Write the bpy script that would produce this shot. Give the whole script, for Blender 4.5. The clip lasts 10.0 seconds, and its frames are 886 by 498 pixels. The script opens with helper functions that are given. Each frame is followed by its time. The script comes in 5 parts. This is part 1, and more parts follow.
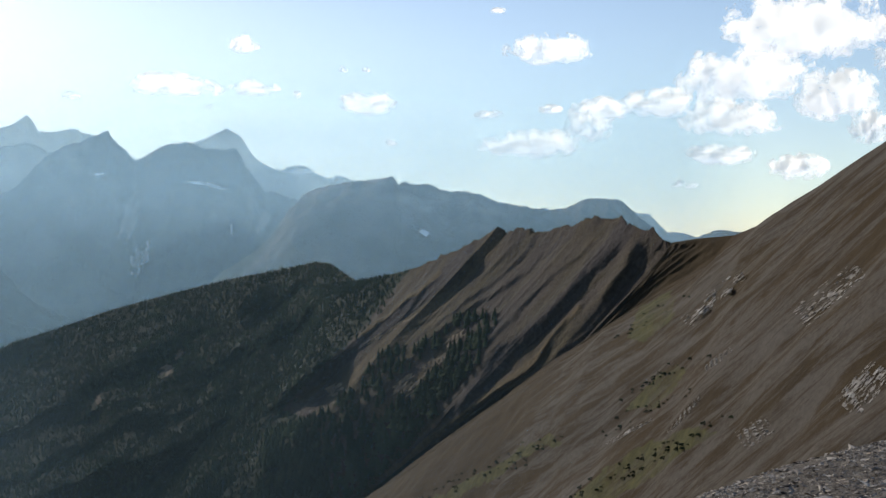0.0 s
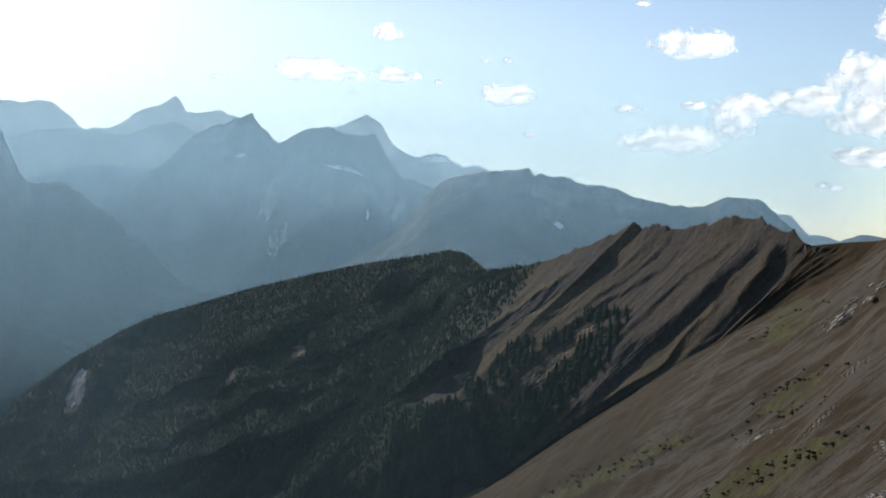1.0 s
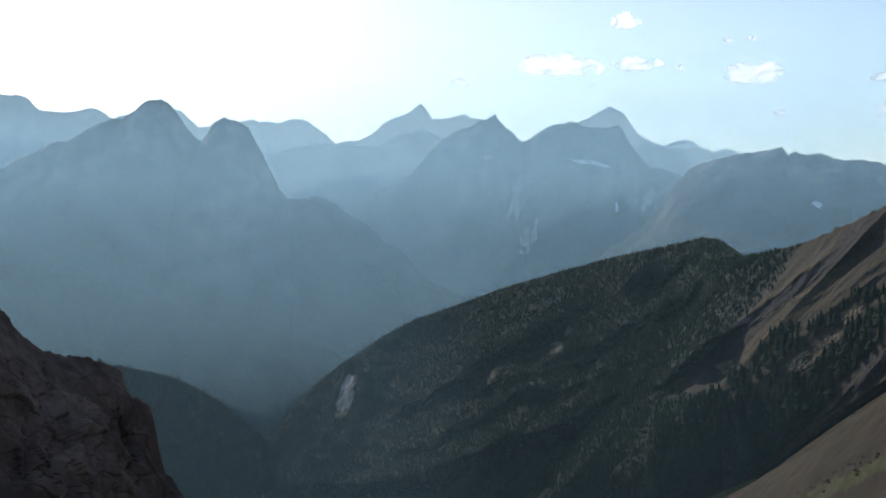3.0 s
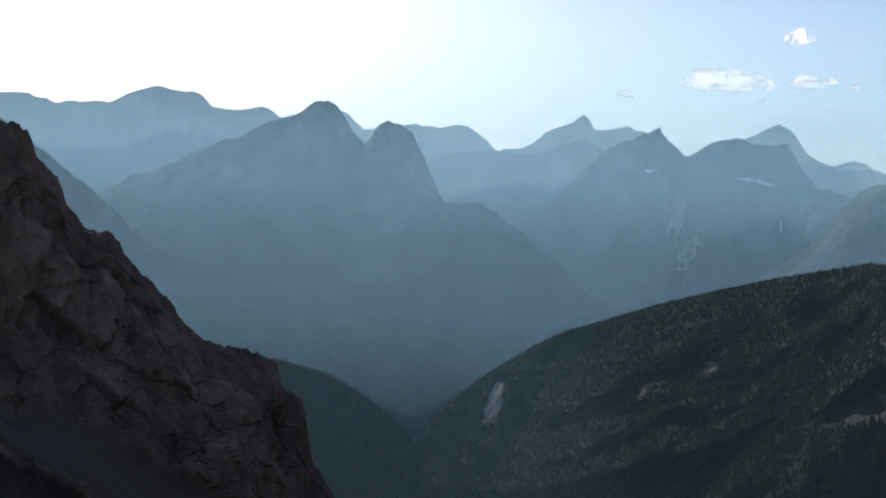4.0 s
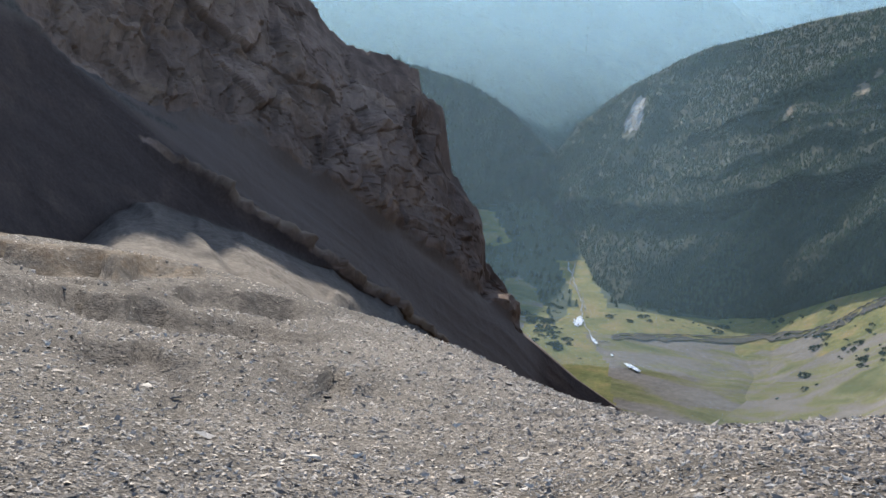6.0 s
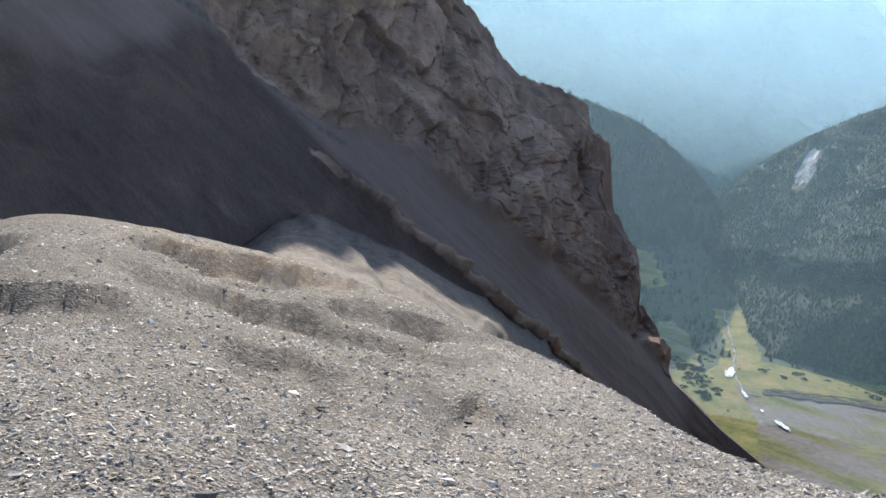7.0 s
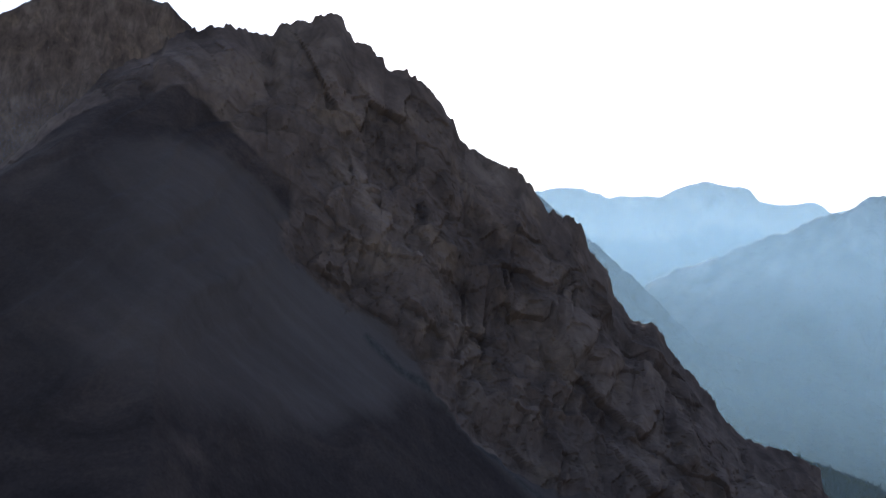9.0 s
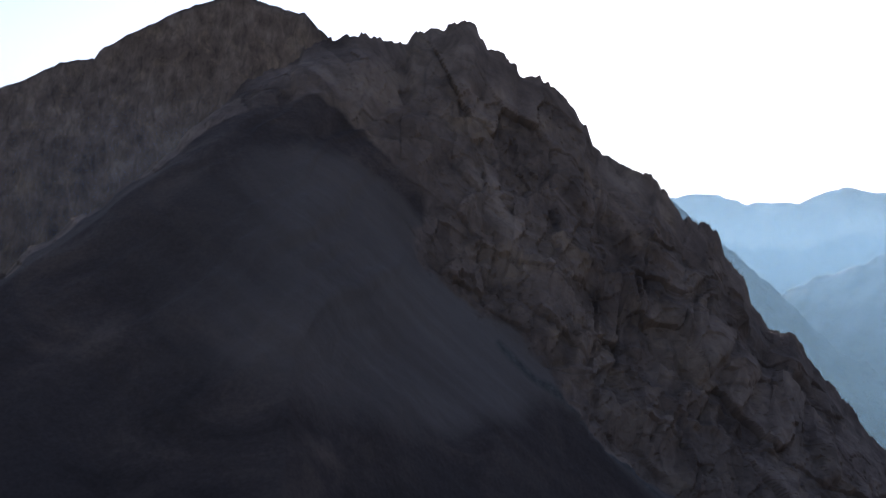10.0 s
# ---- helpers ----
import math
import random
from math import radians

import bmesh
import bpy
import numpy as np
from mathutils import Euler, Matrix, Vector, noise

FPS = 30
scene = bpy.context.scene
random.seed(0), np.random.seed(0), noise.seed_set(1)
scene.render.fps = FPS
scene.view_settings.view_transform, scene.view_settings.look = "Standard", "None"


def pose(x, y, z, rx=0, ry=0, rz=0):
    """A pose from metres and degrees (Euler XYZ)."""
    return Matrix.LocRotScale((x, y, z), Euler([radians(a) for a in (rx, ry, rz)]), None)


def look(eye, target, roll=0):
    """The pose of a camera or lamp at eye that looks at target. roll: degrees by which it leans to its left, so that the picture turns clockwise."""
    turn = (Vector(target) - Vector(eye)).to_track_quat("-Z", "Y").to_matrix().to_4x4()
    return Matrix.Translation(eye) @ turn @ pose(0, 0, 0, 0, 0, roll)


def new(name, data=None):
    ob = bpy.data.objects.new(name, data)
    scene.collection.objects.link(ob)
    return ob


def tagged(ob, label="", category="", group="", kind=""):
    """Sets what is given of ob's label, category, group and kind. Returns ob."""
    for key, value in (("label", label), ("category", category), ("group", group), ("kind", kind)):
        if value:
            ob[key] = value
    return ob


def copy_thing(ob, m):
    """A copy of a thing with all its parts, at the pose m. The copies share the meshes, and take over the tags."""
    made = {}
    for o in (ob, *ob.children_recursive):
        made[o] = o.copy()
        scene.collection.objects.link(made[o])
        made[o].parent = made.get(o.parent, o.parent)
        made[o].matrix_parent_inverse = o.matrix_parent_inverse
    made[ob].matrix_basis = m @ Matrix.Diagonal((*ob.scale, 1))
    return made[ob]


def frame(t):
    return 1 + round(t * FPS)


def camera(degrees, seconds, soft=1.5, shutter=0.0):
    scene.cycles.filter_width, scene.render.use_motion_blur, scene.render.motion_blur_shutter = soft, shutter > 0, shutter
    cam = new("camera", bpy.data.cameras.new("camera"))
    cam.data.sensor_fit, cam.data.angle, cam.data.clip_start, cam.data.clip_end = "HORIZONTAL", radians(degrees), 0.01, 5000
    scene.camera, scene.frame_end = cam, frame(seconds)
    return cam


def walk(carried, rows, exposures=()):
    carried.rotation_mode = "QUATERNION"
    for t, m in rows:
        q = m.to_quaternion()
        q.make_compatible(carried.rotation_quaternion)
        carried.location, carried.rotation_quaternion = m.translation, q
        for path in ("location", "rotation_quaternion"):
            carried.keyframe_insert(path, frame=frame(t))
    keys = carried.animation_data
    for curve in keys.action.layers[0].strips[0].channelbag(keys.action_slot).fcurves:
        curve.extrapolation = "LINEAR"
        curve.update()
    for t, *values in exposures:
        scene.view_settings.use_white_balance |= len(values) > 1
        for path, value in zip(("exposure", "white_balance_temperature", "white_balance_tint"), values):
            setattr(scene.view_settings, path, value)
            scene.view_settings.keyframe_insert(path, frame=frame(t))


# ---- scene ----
cam = camera(39.0, 10.0, soft=1.5)

# yaw to the left, pitch up, lean, all in degrees; the camera is held in one place and turned
TURNS = [
    (0.0, 0.0, 0.0, 0.0), (0.5, 3.44, 0.01, -0.17), (1.0, 6.09, -0.55, 2.38), (1.5, 7.88, -1.08, 3.06),
    (2.0, 9.15, -1.79, 1.46), (2.5, 13.91, -1.44, -1.31), (2.7, 15.47, -1.04, -1.65), (3.3, 19.6, -0.85, -0.6),
    (4.0, 24.68, -0.47, 1.43), (4.5, 28.45, -0.13, 2.24), (5.0, 31.9, -0.3, 1.93), (5.2, 32.45, -2.09, 1.4),
    (5.3, 32.35, -4.14, 1.1), (5.4, 31.83, -6.33, 0.8), (5.5, 31.1, -7.95, 0.6), (5.7, 29.96, -11.29, 1.43),
    (6.2, 31.6, -14.6, 3.6), (6.8, 35.66, -14.48, 5.52), (7.0, 38.0, -13.08, 6.14), (7.5, 42.27, -8.84, 6.41),
    (8.0, 44.1, -3.51, 4.83), (8.5, 45.74, -0.05, 5.16), (9.0, 49.38, 2.7, 3.9), (9.5, 52.28, 3.44, 3.54),
    (10.0, 55.45, 2.57, 4.35)]


def B(az, el, d):
    """A point by its bearing from the lookout (degrees to the left of north), its height angle and its distance over the ground."""
    a = radians(az)
    return Vector((-math.sin(a) * d, math.cos(a) * d, math.tan(radians(el)) * d))


EYE = Vector((0, 0, 0))
walk(cam, [(t, look(EYE, B(y, p, 100.0), r)) for t, y, p, r in TURNS],
     [(0.0, -0.05, 6450, 10), (2.7, -0.05, 6300, 9), (4.0, -0.4, 6050, 9), (5.1, -0.45, 6050, 9), (5.5, 0.35, 6250, 9), (5.7, 1.2, 6500, 10), (5.9, 1.45, 6500, 10), (7.0, 1.9, 6500, 10),
      (7.5, 2.1, 6500, 10), (8.0, 2.05, 6350, 12), (8.6, 1.25, 6200, 14), (9.2, 0.25, 6050, 17), (10.0, 0.25, 6000, 18)])

# ---- daylight: a low sun beyond the rock peak, hazy sky ----
SUN_AZ, SUN_EL = 43.8, 22.4
world = bpy.data.worlds.new("sky")
scene.world = world
world.use_nodes = True
sky = world.node_tree.nodes.new("ShaderNodeTexSky")
sky.sky_type = "NISHITA"
sky.sun_disc = False
sky.sun_elevation, sky.sun_rotation = radians(SUN_EL), radians(-SUN_AZ)
sky.altitude, sky.air_density, sky.dust_density, sky.ozone_density = 2000, 1.0, 2.6, 0.6
back = world.node_tree.nodes["Background"]
back.inputs["Strength"].default_value = 0.15
world.node_tree.links.new(sky.outputs[0], back.inputs["Color"])
sun = new("sun", bpy.data.lights.new("sun", "SUN"))
sun.data.energy, sun.data.angle, sun.data.color = 3.7, radians(1.0), (1.0, 0.92, 0.80)
sun.matrix_world = look(B(SUN_AZ, SUN_EL, 900), EYE)


# ---- noise on arrays ----
def lattice(i, j, k, seed):
    h = (i.astype(np.int64) * 374761393 + j.astype(np.int64) * 668265263 + k.astype(np.int64) * 2147483647 + seed * 974634777) & 0x7FFFFFFF
    h = ((h ^ (h >> 13)) * 1274126177) & 0x7FFFFFFF
    h = ((h ^ (h >> 16)) * 69069 + 12345) & 0x7FFFFFFF
    return ((h ^ (h >> 11)) & 0xFFFF) / 32767.5 - 1.0


def vnoise(p, seed=0):
    """Smooth noise in -1..1 at an array of points (..., 3)."""
    p = np.asarray(p, float)
    i = np.floor(p).astype(int)
    f = p - i
    f = f * f * f * (f * (f * 6 - 15) + 10)
    out = 0
    for a in (0, 1):
        for b in (0, 1):
            for c in (0, 1):
                w = (f[..., 0] if a else 1 - f[..., 0]) * (f[..., 1] if b else 1 - f[..., 1]) * (f[..., 2] if c else 1 - f[..., 2])
                out = out + w * lattice(i[..., 0] + a, i[..., 1] + b, i[..., 2] + c, seed)
    return out


def fbm(p, octaves=4, seed=0, gain=0.5):
    p = np.asarray(p, float)
    out, amp, total = 0, 1.0, 0.0
    for o in range(octaves):
        out = out + amp * vnoise(p * 2.03 ** o + 17.3 * o, seed + o)
        total += amp
        amp *= gain
    return out / total


def ridged(p, octaves=4, seed=0, gain=0.5):
    p = np.asarray(p, float)
    out, amp, total = 0, 1.0, 0.0
    for o in range(octaves):
        out = out + amp * (1 - 2 * np.abs(vnoise(p * 2.03 ** o + 9.1 * o, seed + o)))
        total += amp
        amp *= gain
    return out / total


def facets(p, seed=0):
    """Broken rock: each cell is a plane of its own height and tilt. Gives the surface from about -1 to 1 and how far the cell's border is."""
    p = np.asarray(p, float)
    i0 = np.floor(p).astype(int)
    best, second, level = np.full(p.shape[:-1], 9.0), np.full(p.shape[:-1], 9.0), np.zeros(p.shape[:-1])
    for a in (-1, 0, 1):
        for b in (-1, 0, 1):
            i, j = i0[..., 0] + a, i0[..., 1] + b
            k = 0 * i
            x = p[..., 0] - (i + 0.5 + 0.45 * lattice(i, j, k, seed))
            y = p[..., 1] - (j + 0.5 + 0.45 * lattice(i, j, k, seed + 1))
            d = np.hypot(x, y)
            plane = 0.55 * lattice(i, j, k, seed + 3) + 1.1 * lattice(i, j, k, seed + 4) * x + 0.9 * lattice(i, j, k, seed + 5) * y
            near = d < best
            second = np.where(near, best, np.minimum(second, d))
            level = np.where(near, plane, level)
            best = np.where(near, d, best)
    return level, second - best


def course(az, el, line):
    """How far each bearing lies from a line of bearings, in degrees, and how far to its right."""
    best, side = np.full(np.shape(az), 99.0), np.zeros(np.shape(az))
    for (x0, y0), (x1, y1) in zip(line, line[1:]):
        dx, dy = x1 - x0, y1 - y0
        t = np.clip(((az - x0) * dx + (el - y0) * dy) / (dx * dx + dy * dy), 0, 1)
        d = np.hypot(az - x0 - t * dx, el - y0 - t * dy)
        side = np.where(d < best, np.sign(dy * (az - x0) - dx * (el - y0)) * d, side)
        best = np.minimum(best, d)
    return best, side


def smooth(a, b, x):
    t = np.clip((x - a) / (b - a), 0, 1)
    return t * t * (3 - 2 * t)


# ---- sheets of land lofted between rails ----
def rail(points, n, stations=None):
    """n points along bearings (az, el, d); stations: where each point lies along the rail, 0 to 1."""
    a = np.array(points, float)
    s = np.linspace(0, 1, len(a)) if stations is None else np.array(stations, float)
    u = np.linspace(0, 1, n)
    az, el, d = (np.interp(u, s, a[:, i]) for i in range(3))
    az, el = np.radians(az), np.radians(el)
    return np.stack([-np.sin(az) * d, np.cos(az) * d, np.tan(el) * d], -1)


def loft(rails, rows):
    """A grid (sum of rows + 1, n, 3) between rails, rows[i] steps from rail i to i + 1."""
    out = []
    for i, k in enumerate(rows):
        t = np.linspace(0, 1, k, endpoint=False)[:, None, None]
        out.append(rails[i] * (1 - t) + rails[i + 1] * t)
    out.append(rails[-1][None])
    return np.concatenate(out)


def grid_normals(g):
    n = np.cross(np.gradient(g, axis=1), np.gradient(g, axis=0))
    n /= np.linalg.norm(n, axis=-1, keepdims=True) + 1e-9
    return n * np.where(n[..., 2:3] < 0, -1, 1)


def sheet(g, material, masks=None, shade=True, grain=None):
    """A mesh of the grid g, with a UV map in metres along and down the slope, and float masks for the material."""
    r, c = g.shape[:2]
    me = bpy.data.meshes.new("sheet")
    idx = np.arange(r * c).reshape(r, c)
    q = np.stack([idx[:-1, :-1], idx[:-1, 1:], idx[1:, 1:], idx[1:, :-1]], -1).reshape(-1, 4)
    up = np.cross(g[0, 1] - g[0, 0], g[1, 0] - g[0, 0])[2] + np.cross(g[-1, 1] - g[-1, 0], g[-1, 0] - g[-2, 0])[2]
    if up < 0:
        q = q[:, ::-1]
    me.vertices.add(r * c)
    me.vertices.foreach_set("co", g.reshape(-1).astype(np.float32))
    me.loops.add(q.size)
    me.loops.foreach_set("vertex_index", q.reshape(-1).astype(np.int32))
    me.polygons.add(len(q))
    me.polygons.foreach_set("loop_start", np.arange(0, q.size, 4, dtype=np.int32))
    du = np.concatenate([np.zeros((r, 1)), np.cumsum(np.linalg.norm(np.diff(g, axis=1), axis=-1), 1)], 1).mean(0)
    dv = np.concatenate([np.zeros((1, c)), np.cumsum(np.linalg.norm(np.diff(g, axis=0), axis=-1), 0)], 0).mean(1)
    uv = (np.stack(np.broadcast_arrays(du[None, :], dv[:, None]), -1) if grain is None else grain).reshape(-1, 2)
    layer = me.uv_layers.new(name="slope")
    layer.data.foreach_set("uv", uv[q.reshape(-1)].reshape(-1).astype(np.float32))
    for name, values in (masks or {}).items():
        me.attributes.new(name, "FLOAT", "POINT").data.foreach_set("value", np.broadcast_to(values, (r, c)).reshape(-1).astype(np.float32))
    me.polygons.foreach_set("use_smooth", np.broadcast_to(np.asarray(shade, bool), (len(q),)).copy())
    me.materials.append(material)
    me.update()
    me.validate()
    return me


# ---- materials ----
class Nodes:
    """A short hand for node materials."""

    def __init__(self, name):
        self.mat = bpy.data.materials.new(name)
        self.mat.use_nodes = True
        self.t = self.mat.node_tree
        self.bsdf = self.t.nodes["Principled BSDF"]
        self.bsdf.inputs["Specular IOR Level"].default_value = 0.15
        self.out = self.t.nodes["Material Output"]
        self.world = self.t.nodes.new("ShaderNodeNewGeometry").outputs["Position"]

    def link(self, a, b):
        self.t.links.new(a, b)

    def uv(self):
        n = self.t.nodes.new("ShaderNodeUVMap")
        n.uv_map = "slope"
        return n.outputs[0]

    def attr(self, name):
        n = self.t.nodes.new("ShaderNodeAttribute")
        n.attribute_name = name
        return n.outputs["Fac"]

    def noise(self, scale, detail=5, rough=0.6, stretch=(1, 1, 1), at=None, distort=0.0):
        m = self.t.nodes.new("ShaderNodeMapping")
        m.inputs["Scale"].default_value = [scale * s for s in stretch]
        self.link(at or self.world, m.inputs["Vector"])
        n = self.t.nodes.new("ShaderNodeTexNoise")
        n.inputs["Scale"].default_value = 1.0
        n.inputs["Detail"].default_value, n.inputs["Roughness"].default_value = detail, rough
        n.inputs["Distortion"].default_value = distort
        self.link(m.outputs[0], n.inputs["Vector"])
        return n.outputs["Fac"]

    def cells(self, scale, at=None, feature="F1", stretch=(1, 1, 1)):
        m = self.t.nodes.new("ShaderNodeMapping")
        m.inputs["Scale"].default_value = [scale * s for s in stretch]
        self.link(at or self.world, m.inputs["Vector"])
        n = self.t.nodes.new("ShaderNodeTexVoronoi")
        n.feature = feature
        n.inputs["Scale"].default_value = 1.0
        self.link(m.outputs[0], n.inputs["Vector"])
        return n

    def ramp(self, fac, stops):
        n = self.t.nodes.new("ShaderNodeValToRGB")
        el = n.color_ramp.elements
        while len(el) < len(stops):
            el.new(0.5)
        for e, (p, c) in zip(el, stops):
            e.position, e.color = p, (*c, 1) if not isinstance(c, (int, float)) else (c, c, c, 1)
        self.link(fac, n.inputs[0])
        return n.outputs[0]

    def mix(self, fac, a, b, mode="MIX"):
        n = self.t.nodes.new("ShaderNodeMix")
        n.data_type, n.blend_type = "RGBA", mode
        for v, s in ((fac, n.inputs[0]), (a, n.inputs[6]), (b, n.inputs[7])):
            if hasattr(v, "links"):
                self.link(v, s)
            elif isinstance(v, (int, float)):
                s.default_value = v
            else:
                s.default_value = (*v, 1)
        return n.outputs[2]

    def math(self, op, a, b=0.0):
        n = self.t.nodes.new("ShaderNodeMath")
        n.operation = op
        n.use_clamp = False
        for v, s in ((a, n.inputs[0]), (b, n.inputs[1])):
            if hasattr(v, "links"):
                self.link(v, s)
            else:
                s.default_value = v
        return n.outputs[0]

    def done(self, color, height=None, depth=1.0, strength=0.6, rough=0.95):
        self.link(color, self.bsdf.inputs["Base Color"])
        self.bsdf.inputs["Roughness"].default_value = rough
        if height is not None:
            b = self.t.nodes.new("ShaderNodeBump")
            b.inputs["Strength"].default_value, b.inputs["Distance"].default_value = strength, depth
            self.link(height, b.inputs["Height"])
            self.link(b.outputs[0], self.bsdf.inputs["Normal"])
        return self.mat


def far_rock():
    """Wooded lower slopes, bare grey rock above, with pale gullies and snow patches left to their own meshes."""
    n = Nodes("far_mountain")
    tone = n.ramp(n.noise(0.006, 8), [(0.36, (0.085, 0.086, 0.086)), (0.52, (0.16, 0.157, 0.148)), (0.68, (0.32, 0.31, 0.285))])
    woods = n.ramp(n.noise(0.02, 8), [(0.3, (0.03, 0.045, 0.035)), (0.7, (0.06, 0.075, 0.05))])
    z = n.t.nodes.new("ShaderNodeSeparateXYZ")
    n.link(n.world, z.inputs[0])
    level = n.math("ADD", z.outputs[2], n.math("MULTIPLY", n.noise(0.004, 6), 420.0))
    line = n.t.nodes.new("ShaderNodeMapRange")
    line.inputs["From Min"].default_value, line.inputs["From Max"].default_value = 150, 330
    n.link(level, line.inputs["Value"])
    streak = n.ramp(n.noise(0.02, 8, 0.65, stretch=(1, 0.15, 1), at=n.uv(), distort=0.4), [(0.35, 0.75), (0.7, 1.25)])
    rock = n.mix(1.0, tone, streak, "MULTIPLY")
    return n.done(n.mix(line.outputs[0], woods, rock), n.noise(0.012, 9, 0.62), 55.0, 0.8)


def near_rock():
    """Brown grey cliff rock in broken faces, grey scree fans, dark shale bands and pale gravel where the masks say so."""
    n = Nodes("cliff_rock")
    tone = n.ramp(n.noise(0.022, 8, 0.6), [(0.3, (0.07896, 0.0504, 0.03696)), (0.5, (0.1445, 0.09408, 0.06888)), (0.72, (0.2226, 0.1512, 0.1109))])
    rust = n.ramp(n.noise(0.035, 6, distort=0.6), [(0.54, 0.0), (0.72, 0.6)])
    tone = n.mix(rust, tone, (0.25, 0.16, 0.10))
    dark = n.ramp(n.noise(0.10, 8, 0.65, stretch=(1, 1, 0.35), distort=0.8), [(0.34, 0.62), (0.5, 0.95), (0.66, 1.2)])
    rock = n.mix(1.0, tone, dark, "MULTIPLY")
    rock = n.mix(n.attr("joint"), rock, (0.06, 0.048, 0.044))
    rock = n.mix(1.0, rock, n.ramp(n.math("ADD", n.math("MULTIPLY", n.attr("tone"), 0.5), 0.5), [(0.0, 0.72), (1.0, 1.28)]), "MULTIPLY")
    grey = n.ramp(n.noise(0.03, 9, 0.65, distort=0.8), [(0.34, (0.03811, 0.02576, 0.0204)), (0.5, (0.06386, 0.04232, 0.03315)), (0.68, (0.1071, 0.07084, 0.0527))])
    grey = n.mix(n.ramp(n.noise(0.013, 5, distort=0.7), [(0.42, 0.0), (0.62, 0.8)]), grey, (0.056, 0.039, 0.032))
    grey = n.mix(1.0, grey, n.ramp(n.noise(0.8, 5, 0.7), [(0.3, 0.8), (0.7, 1.2)]), "MULTIPLY")
    talus = n.ramp(n.noise(0.11, 7, 0.6, stretch=(1, 0.05, 1), at=n.uv(), distort=0.15), [(0.32, (0.105, 0.07614, 0.0603)), (0.52, (0.125, 0.09118, 0.0729)), (0.7, (0.15, 0.1119, 0.09))])
    grey = n.mix(n.ramp(n.math("ADD", n.attr("talus"), n.math("MULTIPLY", n.math("SUBTRACT", n.noise(0.035, 7), 0.5), 0.7)), [(0.1, 0.0), (1.0, 1.0)]), grey, talus)
    stones = n.ramp(n.noise(0.5, 8, 0.72), [(0.3, (0.0429, 0.03432, 0.02808)), (0.5, (0.078, 0.06396, 0.05304)), (0.7, (0.1287, 0.1069, 0.08814))])
    grey = n.mix(n.ramp(n.math("ADD", n.attr("gravel"), n.math("MULTIPLY", n.math("SUBTRACT", n.noise(0.08, 7), 0.5), 0.5)), [(0.3, 0.0), (0.75, 1.0)]), grey, stones)
    m = n.ramp(n.math("ADD", n.attr("scree"), n.math("MULTIPLY", n.math("SUBTRACT", n.noise(0.05, 6), 0.5), 0.6)), [(0.42, 0.0), (0.55, 1.0)])
    ledge = n.ramp(n.math("MULTIPLY", n.attr("ledge"), n.noise(0.08, 7, 0.7)), [(0.25, 0.0), (0.5, 0.8)])
    tone = n.mix(ledge, n.mix(m, rock, grey), (0.22, 0.152, 0.103))
    h = n.math("ADD", n.math("MULTIPLY", n.noise(0.14, 8, 0.6, stretch=(1, 1, 0.5)), 1.0), n.math("MULTIPLY", n.noise(1.1, 6), 0.25))
    return n.done(tone, h, 1.6, 0.7)


def fan_tone(n):
    """Grey gravel with yellow green turf drawn out along the fan."""
    return n.ramp(n.noise(0.02, 8, 0.6, stretch=(0.45, 1.5, 1), distort=0.5), [(0.38, (0.062, 0.072, 0.018)), (0.47, (0.115, 0.11, 0.04)), (0.54, (0.125, 0.108, 0.092)), (0.7, (0.155, 0.138, 0.124))])


